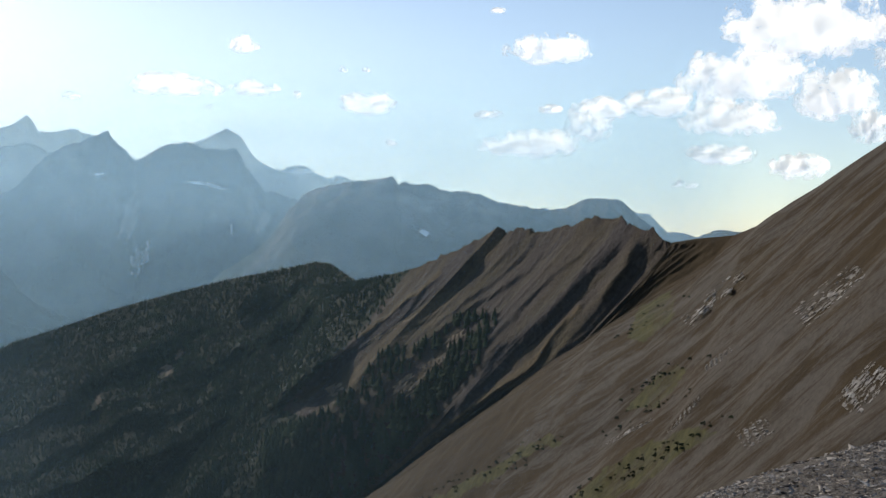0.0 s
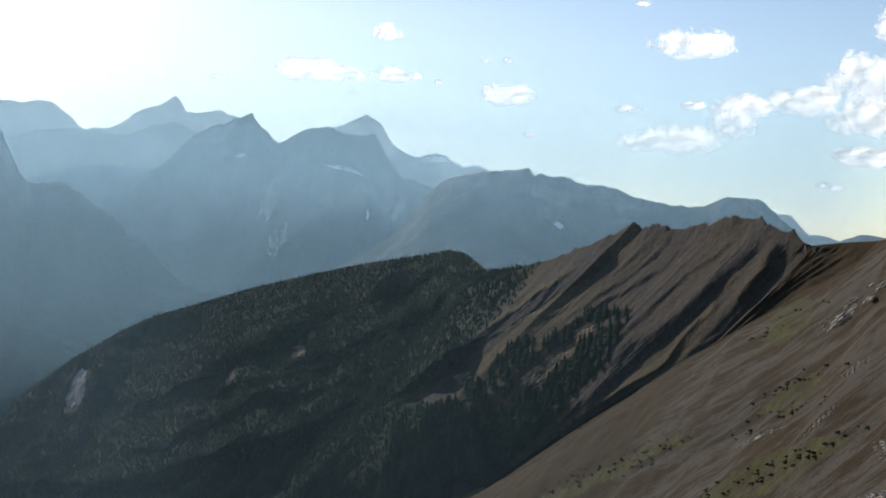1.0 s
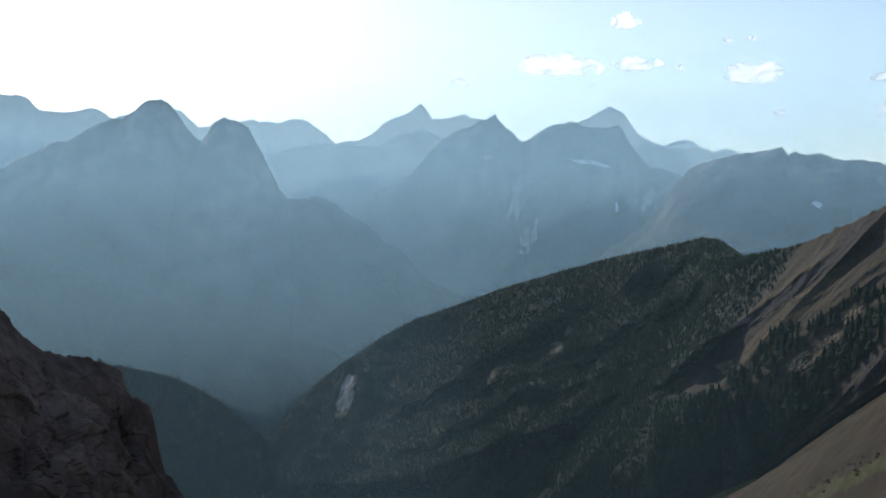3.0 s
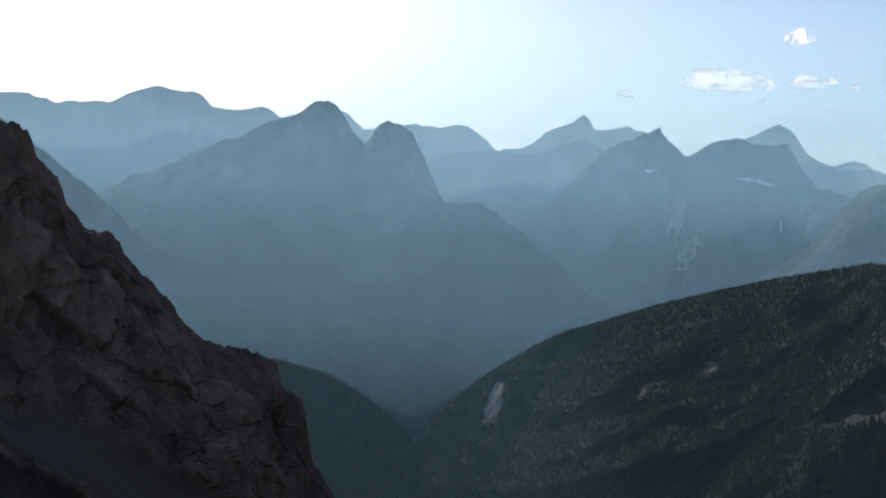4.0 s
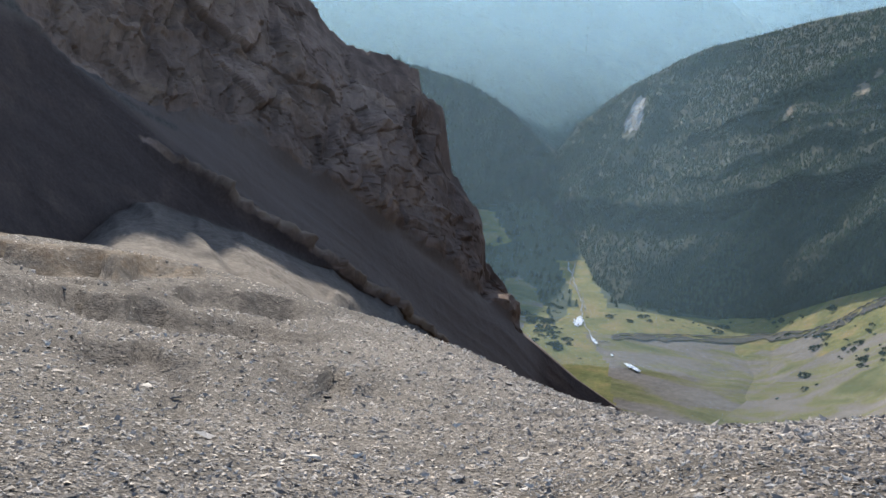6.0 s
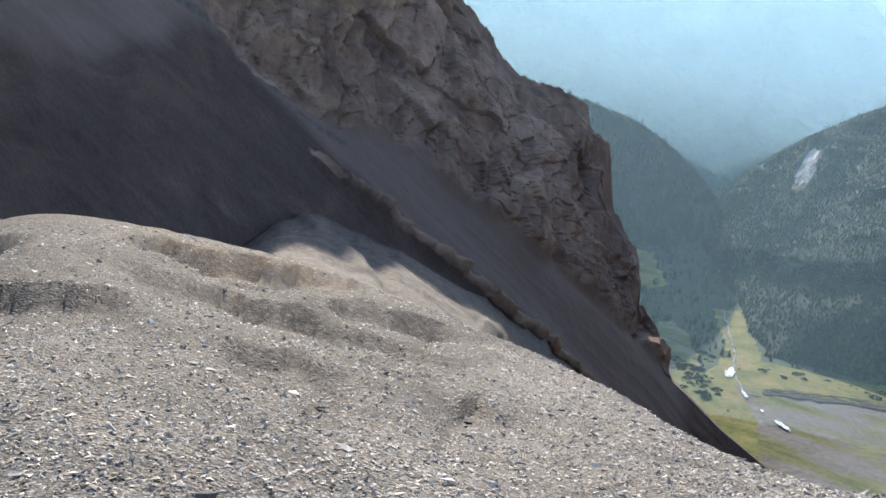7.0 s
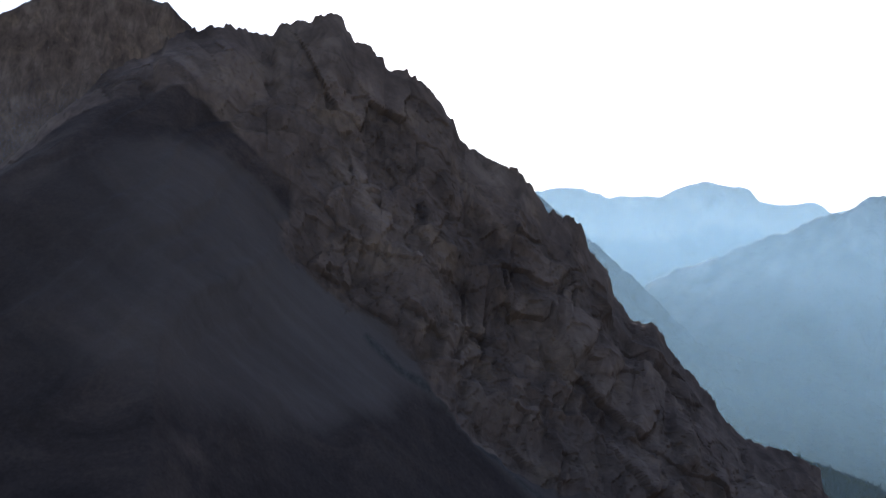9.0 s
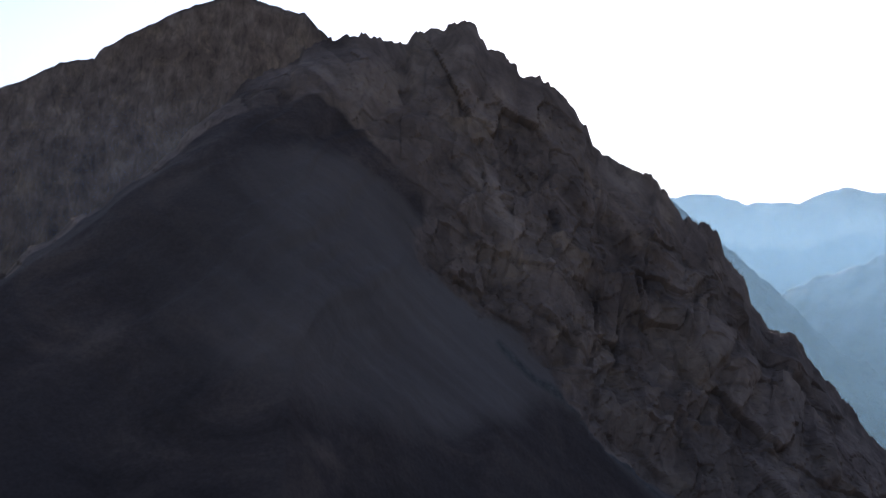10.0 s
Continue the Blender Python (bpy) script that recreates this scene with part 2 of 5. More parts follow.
def slope_earth():
    """Brown alpine scree and dry turf, in bands down the slope, with pale grey rubble streaks."""
    n = Nodes("brown_slope")
    s = n.noise(0.03, 9, 0.6, stretch=(1, 0.22, 1), at=n.uv(), distort=0.3)
    tone = n.ramp(s, [(0.3, (0.02259, 0.01459, 0.006588)), (0.46, (0.03127, 0.01959, 0.007281)), (0.58, (0.04169, 0.02583, 0.008668)), (0.7, (0.03821, 0.02917, 0.01872))])
    soil = n.ramp(n.noise(0.010, 8, 0.6, stretch=(1, 0.45, 1), at=n.uv(), distort=0.3), [(0.36, 0.0), (0.64, 0.9)])
    tone = n.mix(soil, tone, n.ramp(n.noise(0.06, 9, 0.65), [(0.3, (0.01998, 0.01348, 0.006046)), (0.5, (0.03561, 0.02274, 0.007467)), (0.7, (0.04777, 0.03202, 0.01173))]))
    grit = n.ramp(n.noise(0.022, 9, 0.62, stretch=(1, 0.16, 1), at=n.uv(), distort=0.25), [(0.5, 0.0), (0.74, 0.3)])
    tone = n.mix(grit, tone, n.ramp(n.noise(0.4, 6), [(0.3, (0.0357, 0.02815, 0.02161)), (0.7, (0.0595, 0.0477, 0.03694))]))
    pale = n.ramp(n.math("MULTIPLY", n.attr("rubble"), n.noise(0.11, 10, 0.78, stretch=(1, 0.22, 1), at=n.uv(), distort=0.6)), [(0.45, 0.0), (0.56, 0.85)])
    tone = n.mix(pale, tone, (0.078, 0.068, 0.058))
    green = n.ramp(n.math("ADD", n.attr("turf"), n.math("MULTIPLY", n.math("SUBTRACT", n.noise(0.05, 8, 0.7), 0.5), 1.3)), [(0.42, 0.0), (0.7, 0.85)])
    tone = n.mix(green, tone, n.ramp(n.noise(0.25, 7, 0.7), [(0.3, (0.030, 0.034, 0.011)), (0.7, (0.082, 0.074, 0.024))]))
    fan = n.ramp(n.math("ADD", n.attr("fan"), n.math("MULTIPLY", n.math("SUBTRACT", n.noise(0.02, 6), 0.5), 0.7)), [(0.4, 0.0), (0.62, 1.0)])
    beds = fan_tone(n)
    tone = n.mix(fan, tone, beds)
    grain = n.ramp(n.noise(0.6, 6, 0.7), [(0.3, 0.75), (0.7, 1.2)])
    h = n.math("ADD", n.math("MULTIPLY", s, 0.6), n.noise(0.35, 8, 0.65))
    return n.done(n.mix(1.0, tone, grain, "MULTIPLY"), h, 0.7, 0.5)


def ridge_earth():
    """The strata ridge: purple grey shale ribs, brown turf between, dark forest floor under the trees."""
    n = Nodes("ridge_earth")
    s = n.noise(0.03, 9, 0.62, stretch=(1, 0.09, 1), at=n.uv(), distort=0.3)
    shale = n.ramp(s, [(0.3, (0.03444, 0.02706, 0.02296)), (0.46, (0.04756, 0.0369, 0.03034)), (0.58, (0.05822, 0.04428, 0.03198)), (0.72, (0.0574, 0.0492, 0.0451))])
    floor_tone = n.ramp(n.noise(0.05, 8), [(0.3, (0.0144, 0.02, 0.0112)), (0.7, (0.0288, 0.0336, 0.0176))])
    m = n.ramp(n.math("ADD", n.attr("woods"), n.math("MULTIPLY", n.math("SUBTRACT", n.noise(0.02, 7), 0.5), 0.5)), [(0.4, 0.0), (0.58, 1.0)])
    dry = n.ramp(n.noise(0.02, 9, 0.68, stretch=(1, 0.3, 1), at=n.uv(), distort=0.5), [(0.44, 0.0), (0.62, 0.85)])
    shale = n.mix(dry, shale, n.ramp(n.noise(0.12, 8, 0.7), [(0.3, (0.032, 0.0272, 0.0128)), (0.7, (0.0736, 0.0544, 0.0256))]))
    ash = n.ramp(n.noise(0.03, 8, 0.7, stretch=(1, 0.06, 1), at=n.uv()), [(0.52, 0.0), (0.66, 0.6)])
    shale = n.mix(ash, shale, (0.068, 0.060, 0.060))
    wear = n.math("MULTIPLY", n.math("SUBTRACT", n.noise(0.07, 8, 0.68), 0.5), 0.9)
    shale = n.mix(n.ramp(n.math("ADD", n.attr("dry"), wear), [(0.3, 0.0), (0.75, 0.9)]), shale, n.ramp(n.noise(0.15, 7, 0.65), [(0.3, (0.0496, 0.036, 0.0176)), (0.7, (0.1, 0.0704, 0.036))]))
    # dark shale on the scarp drops, deepened by shade put into the colour
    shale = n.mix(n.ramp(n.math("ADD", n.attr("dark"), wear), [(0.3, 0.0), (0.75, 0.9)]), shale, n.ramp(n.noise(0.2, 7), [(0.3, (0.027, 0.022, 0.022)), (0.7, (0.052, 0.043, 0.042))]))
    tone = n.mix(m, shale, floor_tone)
    grain = n.ramp(n.noise(0.4, 6, 0.7), [(0.3, 0.75), (0.7, 1.2)])
    return n.done(n.mix(1.0, tone, grain, "MULTIPLY"), n.noise(0.2, 8, 0.65), 3.0, 0.7)


def valley_earth():
    """Valley floor: grey gravel fan, yellow green meadow and dark woodland floor."""
    n = Nodes("valley_floor")
    g = n.noise(0.012, 7, distort=0.8)
    gravel = fan_tone(n)
    meadow = n.ramp(n.noise(0.05, 9, 0.65), [(0.3, (0.065, 0.08, 0.016)), (0.5, (0.13, 0.122, 0.032)), (0.65, (0.20, 0.145, 0.052)), (0.78, (0.14, 0.095, 0.045))])
    m = n.ramp(n.math("ADD", n.attr("gravel"), n.math("MULTIPLY", n.math("SUBTRACT", g, 0.5), 0.9)), [(0.42, 0.0), (0.58, 1.0)])
    w = n.ramp(n.math("ADD", n.attr("woods"), n.math("MULTIPLY", n.math("SUBTRACT", n.noise(0.02, 6), 0.5), 0.4)), [(0.45, 0.0), (0.55, 1.0)])
    tone = n.mix(w, n.mix(m, meadow, gravel), (0.04, 0.055, 0.03))
    tone = n.mix(1.0, tone, n.ramp(n.noise(0.25, 7, 0.7), [(0.3, 0.7), (0.7, 1.2)]), "MULTIPLY")
    return n.done(tone, n.noise(0.2, 8), 1.5, 0.5)


def scree_ground():
    """Fine pale shale chips in the lookout's own ground."""
    n = Nodes("shale_scree")
    c = n.cells(30.0, stretch=(1, 1, 1.6))
    chip = n.ramp(n.noise(26.0, 5, 0.75), [(0.32, (0.0258, 0.0215, 0.01806)), (0.5, (0.0989, 0.086, 0.0731)), (0.68, (0.258, 0.2279, 0.1935))])
    patch = n.ramp(n.noise(0.3, 8, 0.65, distort=0.8), [(0.35, 0.5), (0.5, 0.9), (0.65, 1.15)])
    tone = n.mix(1.0, chip, patch, "MULTIPLY")
    moss = n.ramp(n.math("MULTIPLY", n.attr("lichen"), n.noise(0.35, 8, 0.7)), [(0.50, 0.0), (0.58, 0.9)])
    tone = n.mix(moss, tone, n.ramp(n.noise(4.0, 5), [(0.3, (0.13, 0.09, 0.04)), (0.7, (0.36, 0.19, 0.05))]))
    # brown crusted soil towards the brow, its shade put into the tone as well
    crust_shade = n.ramp(n.math("ADD", n.attr("crust_shade"), n.math("MULTIPLY", n.math("SUBTRACT", n.noise(0.5, 8, 0.7), 0.5), 0.9)), [(0.35, 0.0), (0.7, 0.85)])
    tone = n.mix(crust_shade, tone, n.ramp(n.noise(9.0, 7, 0.7), [(0.32, (0.017, 0.014, 0.012)), (0.5, (0.050, 0.042, 0.036)), (0.68, (0.13, 0.112, 0.095))]))
    n.bsdf.inputs["Specular IOR Level"].default_value = 0.04
    h = n.math("ADD", n.math("MULTIPLY", c.outputs["Distance"], -0.6), n.noise(30.0, 4))
    return n.done(tone, h, 0.02, 1.0, 0.85)


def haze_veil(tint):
    """Aerial haze as an added sheet, its blue put into the tint: part clear, part scattering the light through and
    back; the mask gives its thickness.
    """
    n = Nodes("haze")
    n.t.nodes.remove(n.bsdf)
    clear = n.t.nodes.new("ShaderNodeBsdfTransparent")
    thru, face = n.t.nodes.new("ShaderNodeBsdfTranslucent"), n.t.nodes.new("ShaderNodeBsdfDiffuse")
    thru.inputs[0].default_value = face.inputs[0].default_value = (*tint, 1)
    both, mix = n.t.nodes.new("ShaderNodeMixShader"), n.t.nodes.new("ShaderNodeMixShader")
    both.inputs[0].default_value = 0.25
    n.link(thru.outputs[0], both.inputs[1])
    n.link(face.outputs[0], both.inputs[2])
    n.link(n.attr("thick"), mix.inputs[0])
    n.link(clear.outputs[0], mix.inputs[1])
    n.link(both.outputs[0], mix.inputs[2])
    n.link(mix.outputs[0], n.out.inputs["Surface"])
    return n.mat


FAR, CLIFF, SLOPE, RIDGE, VALLEY, SCREE = far_rock(), near_rock(), slope_earth(), ridge_earth(), valley_earth(), scree_ground()
FLOOR_Z = -290.0


def foot_el(d, z=FLOOR_Z - 15):
    return math.degrees(math.atan2(z, d))


# ---- the lookout's scree knoll: a rounded shale ridge that falls away all round ----
def rounded(x, xs, ys, soft=2.2):
    """Values between stations with the corners rounded off."""
    q = np.linspace(-180, 180, 1441)
    f = np.interp(q, xs, ys)
    k = np.exp(-0.5 * (np.arange(-40, 41) * 0.25 / soft) ** 2)
    f = np.convolve(np.pad(f, 40, mode="edge"), k / k.sum(), "valid")
    return np.interp(x, q, f)


def knoll_height(x, y):
    r = np.hypot(x, y)
    az = np.degrees(np.arctan2(-x, y))
    brow = rounded(az, [-180, -60, -25, -19.5, -15.5, -11.4, -3, 6, 14, 20, 26.5, 34, 44, 50, 56, 58.5, 61.5, 80, 120, 180],
                     [6, -2, 7.4, 8.2, 9.5, 11.05, 15, 18.5, 20.4, 21.4, 19.7, 17.3, 14.45, 13.4, 12.6, 13.0, 14.4, 14.4, 8, 6])
    reach = rounded(az, [-180, -60, -20, -11, 5, 14, 20, 27, 34, 44, 62, 180], [14, 14, 12, 12, 9, 8, 9, 16, 26, 32, 36, 20])
    b = 1.65 / reach ** 2
    a = np.tan(np.radians(brow)) - 2 * np.sqrt(1.65 * b)
    rr = np.minimum(r, 2.2 * reach)
    z = -1.65 - a * rr - b * rr * rr
    steep = np.maximum(a + 2 * b * rr, 0.6)
    return z - (r - rr) * steep


def knoll_surface(x, y):
    z = knoll_height(x, y)
    p = np.stack([x, y, 0 * z], -1)
    r = np.hypot(x, y)
    az = np.degrees(np.arctan2(-x, y))
    far = smooth(3.0, 25.0, r) * smooth(10, 34, az)
    # small wandering benches and gullies towards the brow
    bench = ridged(p * 0.11 + 0.6 * fbm(p * 0.05, 2, 6)[..., None], 4, 5, 0.55)
    # low ledges that face the lookout
    for reach, rise, a0, a1, seed in ((8.5, 0.08, 26, 46, 61), (10.0, 0.09, 30, 52, 64), (12.0, 0.13, 38, 66, 65), (15.5, 0.19, 34, 62, 62), (19.0, 0.2, 30, 52, 66), (22.5, 0.26, 40, 70, 63)):
        at = reach * (1 + 0.10 * fbm(np.stack([az * 0.12, 0 * az, 0 * az], -1), 4, seed) + 0.05 * vnoise(np.stack([az * 0.9, 0 * az, 0 * az], -1), seed))
        high = rise * np.clip(0.55 + 1.0 * vnoise(np.stack([az * 0.2, 0 * az + 5, 0 * az], -1), seed + 9), 0, 1) * smooth(a0, a0 + 6, az) * smooth(a1, a1 - 6, az)
        z = z - 1.7 * high * smooth(-0.30, -0.04, r / at - 1) * smooth(0.03, 0, r / at - 1)
    return z + 0.05 * fbm(p * 1.1, 4, 3) * smooth(0.5, 4, r) + 0.28 * far * (bench - 0.35) + 0.012 * fbm(p * 9, 3, 8)


def build_knoll():
    az = np.radians(np.concatenate([np.linspace(-180, -40, 30, endpoint=False), np.linspace(-40, 80, 430, endpoint=False), np.linspace(80, 180, 30)]))
    r = np.concatenate([[0.0], np.geomspace(0.4, 420, 260)])
    x, y = -np.sin(az)[None] * r[:, None], np.cos(az)[None] * r[:, None]
    z = np.maximum(knoll_surface(x, y), FLOOR_Z - 8)
    azd = np.degrees(az)[None]
    lichen = smooth(32, 42, azd) * smooth(60, 50, azd) * smooth(12, 22, r)[:, None] * smooth(60, 30, r)[:, None]
    lichen = np.maximum(lichen, 0.6 * smooth(-10, -14, azd) * smooth(9, 14, r)[:, None])
    for spot, wide, depth in ((44.3, 1.7, 9), (50.8, 1.0, 6)):
        lichen = np.maximum(lichen, 1.3 * np.exp(-((azd - spot) / wide) ** 2) * np.exp(-((r - 27) / depth) ** 2)[:, None])
    me = sheet(np.stack([x, y, z], -1), SCREE, {"lichen": lichen, "crust_shade": smooth(28, 42, azd) * smooth(5, 13, r)[:, None]})
    return tagged(new("scree_slope", me), "pale grey shale scree knoll with orange lichen", "scree slope", kind="structure")


KNOLL = build_knoll()


# ---- valley floor out to the horizon ----
def within(az, el, corners):
    """Which bearings lie inside a patch with these corners."""
    inside = np.zeros(np.shape(az), bool)
    for (x0, y0), (x1, y1) in zip(corners, corners[1:] + corners[:1]):
        crosses = (y0 > el) != (y1 > el)
        inside ^= crosses & (az < (x1 - x0) * (el - y0) / (y1 - y0 + 1e-9) + x0)
    return inside


def build_valley():
    az = np.radians(np.concatenate([np.linspace(-180, 5, 50, endpoint=False), np.linspace(5, 35, 180, endpoint=False), np.linspace(35, 180, 50)]))
    r = np.concatenate([np.linspace(60, 600, 20, endpoint=False), np.linspace(600, 1700, 170), np.geomspace(1720, 4900, 60)])
    x, y = -np.sin(az)[None] * r[:, None], np.cos(az)[None] * r[:, None]
    p = np.stack([x, y, 0 * x], -1)
    z = FLOOR_Z + 5 * fbm(p * 0.006, 4, 21) + 1.2 * fbm(p * 0.05, 3, 22)
    azd, rr = np.degrees(az)[None], r[:, None]
    el = np.degrees(np.arctan2(z, rr))
    wob = 0.45 * fbm(p * 0.018, 5, 24, 0.6)
    a2, e2 = azd + wob, el + wob
    gravel = (within(a2, e2, [(23.6, -17.4), (21, -17.1), (14, -17.0), (8, -15), (8, -24), (21.5, -22), (22.5, -18.6)])
              | within(a2, e2, [(27.4, -15.2), (26.2, -15.1), (25.8, -16.3), (26.6, -17.4), (27.6, -17)])).astype(float)
    glade = within(a2, e2, [(25.4, -13.9), (23.9, -13.9), (23.0, -15.4), (22.7, -17.2), (24.4, -16.8), (24.3, -15.6)]) | within(a2, e2, [(29.6, -11.9), (28.3, -12.1), (27.4, -13.5), (28.3, -13.9), (29.4, -12.9)])
    woods = (rr > 1000) * 1.0 * ~glade * (gravel < 0.5) * (el > -16.6)
    woods = np.maximum(woods, within(a2, e2, [(27.4, -14.9), (25.6, -14.6), (24.6, -16.5), (25.2, -17.2), (25.8, -15.6)]) * 1.0)
    me = sheet(np.stack([x, y, z], -1), VALLEY, {"gravel": gravel, "woods": woods})
    tagged(new("ground", me), "valley floor of grey gravel and yellow green meadow", "valley floor", kind="structure")
    return np.stack([x, y, z], -1), woods


VALLEY_GRID, VALLEY_WOODS = build_valley()


# ---- mountains ----
GRIDS = {}


def mountain(name, label, crest, foot_d, n, rows, rough, seed, material=FAR, back_d=700, spur=1.0, foot_az=None, jag=1.0):
    """A massif under its crest line. foot_d: how far out its near foot lies; rough: metres of spurs and gullies."""
    n, rows = int(n * 0.75), int(rows * 0.75)
    top = np.array(crest, float)
    foot = [(a if foot_az is None else np.interp(i, [0, len(top) - 1], foot_az), foot_el(fd), fd)
            for i, (a, fd) in enumerate(zip(top[:, 0], np.linspace(foot_d[0], foot_d[1], len(top))))]
    behind = [(a, foot_el(d + back_d), d + back_d) for a, _, d in top]
    rails = [rail(behind, n), rail(crest, n), rail(foot, n)]
    k = max(6, rows // 5)
    g = loft(rails, [k, rows])
    v = np.concatenate([-np.linspace(1, 0, k, endpoint=False), np.linspace(0, 1, rows + 1)])[:, None]
    # slopes steepen towards the crest
    nrm = grid_normals(g)
    nrm[..., 2] *= 0.4
    p = g / (rough * 7.0)
    p[..., 2] *= 0.35
    along = smooth(0, 0.22, np.abs(v)) * smooth(1.05, 0.75, np.abs(v))
    d = rough * spur * ridged(p, 5, seed, 0.55) * along
    g = g + nrm * d[..., None]
    g[..., 2] += -0.10 * (g[..., 2].max(0) - FLOOR_Z)[None] * np.sin(np.clip(v, 0, 1) * math.pi) ** 1.2
    g[..., 2] += jag * 0.2 * rough * fbm(g / (rough * 0.6), 5, seed + 7, 0.65) * smooth(0.25, 0, np.abs(v))
    masks = {"woods": np.ones(g.shape[:2])} if material == RIDGE else {"scree": 0.35 * smooth(0.3, 0.8, v) + 0 * g[..., 2]}
    ob = tagged(new(name, sheet(g, material, masks)), label, "mountain")
    GRIDS[ob.name] = g[k:]
    return ob


mountain("mountain", "hazy blue twin-peaked mountain with a low shoulder", [
    (40, 1.8, 2850), (38.3, 2.59, 2800), (36.8, 3.17, 2750), (35.5, 3.86, 2750), (33.7, 4.62, 2700), (31.9, 5.35, 2650), (30.9, 5.94, 2650), (30.1, 6.25, 2650),
    (29.6, 5.85, 2670), (29.1, 5.1, 2700), (28.4, 4.35, 2700), (27.9, 4.88, 2650), (27.3, 5.23, 2630), (26.8, 5.34, 2610), (26.2, 4.8, 2600),
    (25.7, 3.79, 2590), (25.1, 2.52, 2580), (24.6, 1.66, 2570), (23.8, 1.74, 2550), (22.8, 1.56, 2540), (21.8, 0.83, 2530), (21, 0.34, 2520),
    (20.2, -0.52, 2500), (19, -1.23, 2480), (18.5, -2.09, 2470), (17.5, -2.67, 2460), (16.2, -3.4, 2450), (14, -5.0, 2440)],
    (2050, 2050), 420, 150, 70, 31, foot_az=(44, 13), back_d=20)
mountain("mountain", "hazy wooded mountainside behind the dark crag", [
    (52, 8.5, 1850), (45.2, 5.57, 1850), (42.9, 3.67, 1850), (41.9, 2.96, 1850), (40.6, 1.86, 1855), (39.2, 0.63, 1860), (37.7, -0.6, 1865),
    (36.1, -1.19, 1870), (34, -1.64, 1875), (31.4, -2.33, 1880), (28.8, -3.27, 1880), (26, -4.1, 1880), (23.6, -5.0, 1880), (20, -6.6, 1880)],
    (1450, 1850), 300, 80, 45, 37)
mountain("mountain", "blue grey flat-topped mountain with snow ledges", [
    (25, -1.0, 3480), (21.5, 0.74, 3430), (19.1, 2.51, 3380), (17.6, 4.03, 3380), (16.6, 4.65, 3380), (15.4, 5.1, 3380), (15, 5.27, 3380), (14.6, 4.65, 3400), (13.9, 4.08, 3420), (13.4, 4.1, 3410),
    (13, 4.49, 3380), (11.7, 4.76, 3360), (11, 4.63, 3350), (9.4, 4.52, 3340), (8.9, 3.66, 3340), (8.1, 2.65, 3330), (7, 2.42, 3330),
    (6.5, 2.17, 3330), (4, 1.0, 3330)],
    (2960, 2960), 380, 130, 75, 41, back_d=150)
mountain("mountain", "dark blue wooded mountain ridge", [
    (12, -2.5, 2700), (8.1, 0.28, 2680), (6.7, 2.16, 2650), (5.8, 2.73, 2640), (4.2, 3.07, 2620), (2.3, 3.41, 2600), (2, 3.08, 2600), (1.1, 3, 2600), (-0.4, 2.74, 2590),
    (-1.7, 2.48, 2580), (-3, 2.04, 2570), (-4.3, 1.83, 2560), (-5.6, 1.93, 2550), (-6.6, 2.29, 2550), (-7.5, 2.39, 2540), (-8.2, 2.13, 2540),
    (-8.9, 1.56, 2530), (-9.5, 0.84, 2530), (-10.1, 0.28, 2520), (-13, -2, 2500)],
    (1960, 1960), 380, 110, 60, 43, back_d=120)
mountain("mountain", "pale hazy distant mountain range", [
    (52, 5.0, 3940), (45.2, 5.57, 3940), (44.4, 5.81, 3940), (43.2, 5.85, 3940), (41.9, 5.49, 3940), (40.9, 5.66, 3940), (39.7, 5.65, 3940), (38.9, 6.14, 3940), (37.7, 6.53, 3940),
    (36.6, 6.29, 3940), (35.8, 6.15, 3940), (35.3, 5.71, 3940), (34.5, 5.56, 3940), (33.1, 5.74, 3940), (32.2, 5.34, 3940), (30.5, 4.8, 3940), (28, 3.0, 3940)],
    (3600, 3600), 300, 70, 70, 47, back_d=100)
mountain("mountain", "faint pale blue distant mountain ridge", [
    (32, 5.3, 4300), (30.2, 5.7, 4300), (29.2, 5.61, 4300), (28.4, 4.86, 4300), (27.8, 4.93, 4300), (26.3, 5.18, 4300), (25, 5.08, 4300), (23.7, 5.24, 4300), (22.9, 4.62, 4300), (22.3, 4.07, 4300),
    (21.2, 4.2, 4300), (20.2, 4.92, 4300), (19.2, 5.31, 4280), (18.4, 5.77, 4260), (18.1, 5.4, 4260), (17.9, 5.08, 4260), (17.3, 5.16, 4260), (16.3, 5.22, 4260),
    (15.6, 4.98, 4260), (13, 3.5, 4260)],
    (4120, 4120), 300, 60, 70, 53, back_d=400)
mountain("mountain", "hazy low mountain shoulder between the peaks", [
    (27, 2.8, 3800), (25.4, 3.54, 3800), (23.9, 3.96, 3800), (22.2, 4.08, 3800), (20.4, 3.91, 3780), (19.4, 4.43, 3760), (18.5, 4.65, 3750), (17.7, 4.34, 3750), (15, 3.2, 3750)],
    (3560, 3560), 200, 60, 55, 59, back_d=150)
mountain("mountain", "pale distant pyramid peak with snow on its shoulder", [
    (14, 3.0, 4300), (11.2, 4.79, 4250), (9.8, 5.42, 4250), (9.2, 5.05, 4250), (8.3, 3.86, 4250), (7.4, 3.56, 4250), (6.7, 3.82, 4250), (6.2, 3.73, 4250), (5.3, 3.24, 4250),
    (4.6, 3.32, 4250), (3.7, 2.99, 4250), (1, 2.0, 4250)],
    (4120, 4120), 220, 60, 60, 61, back_d=500)
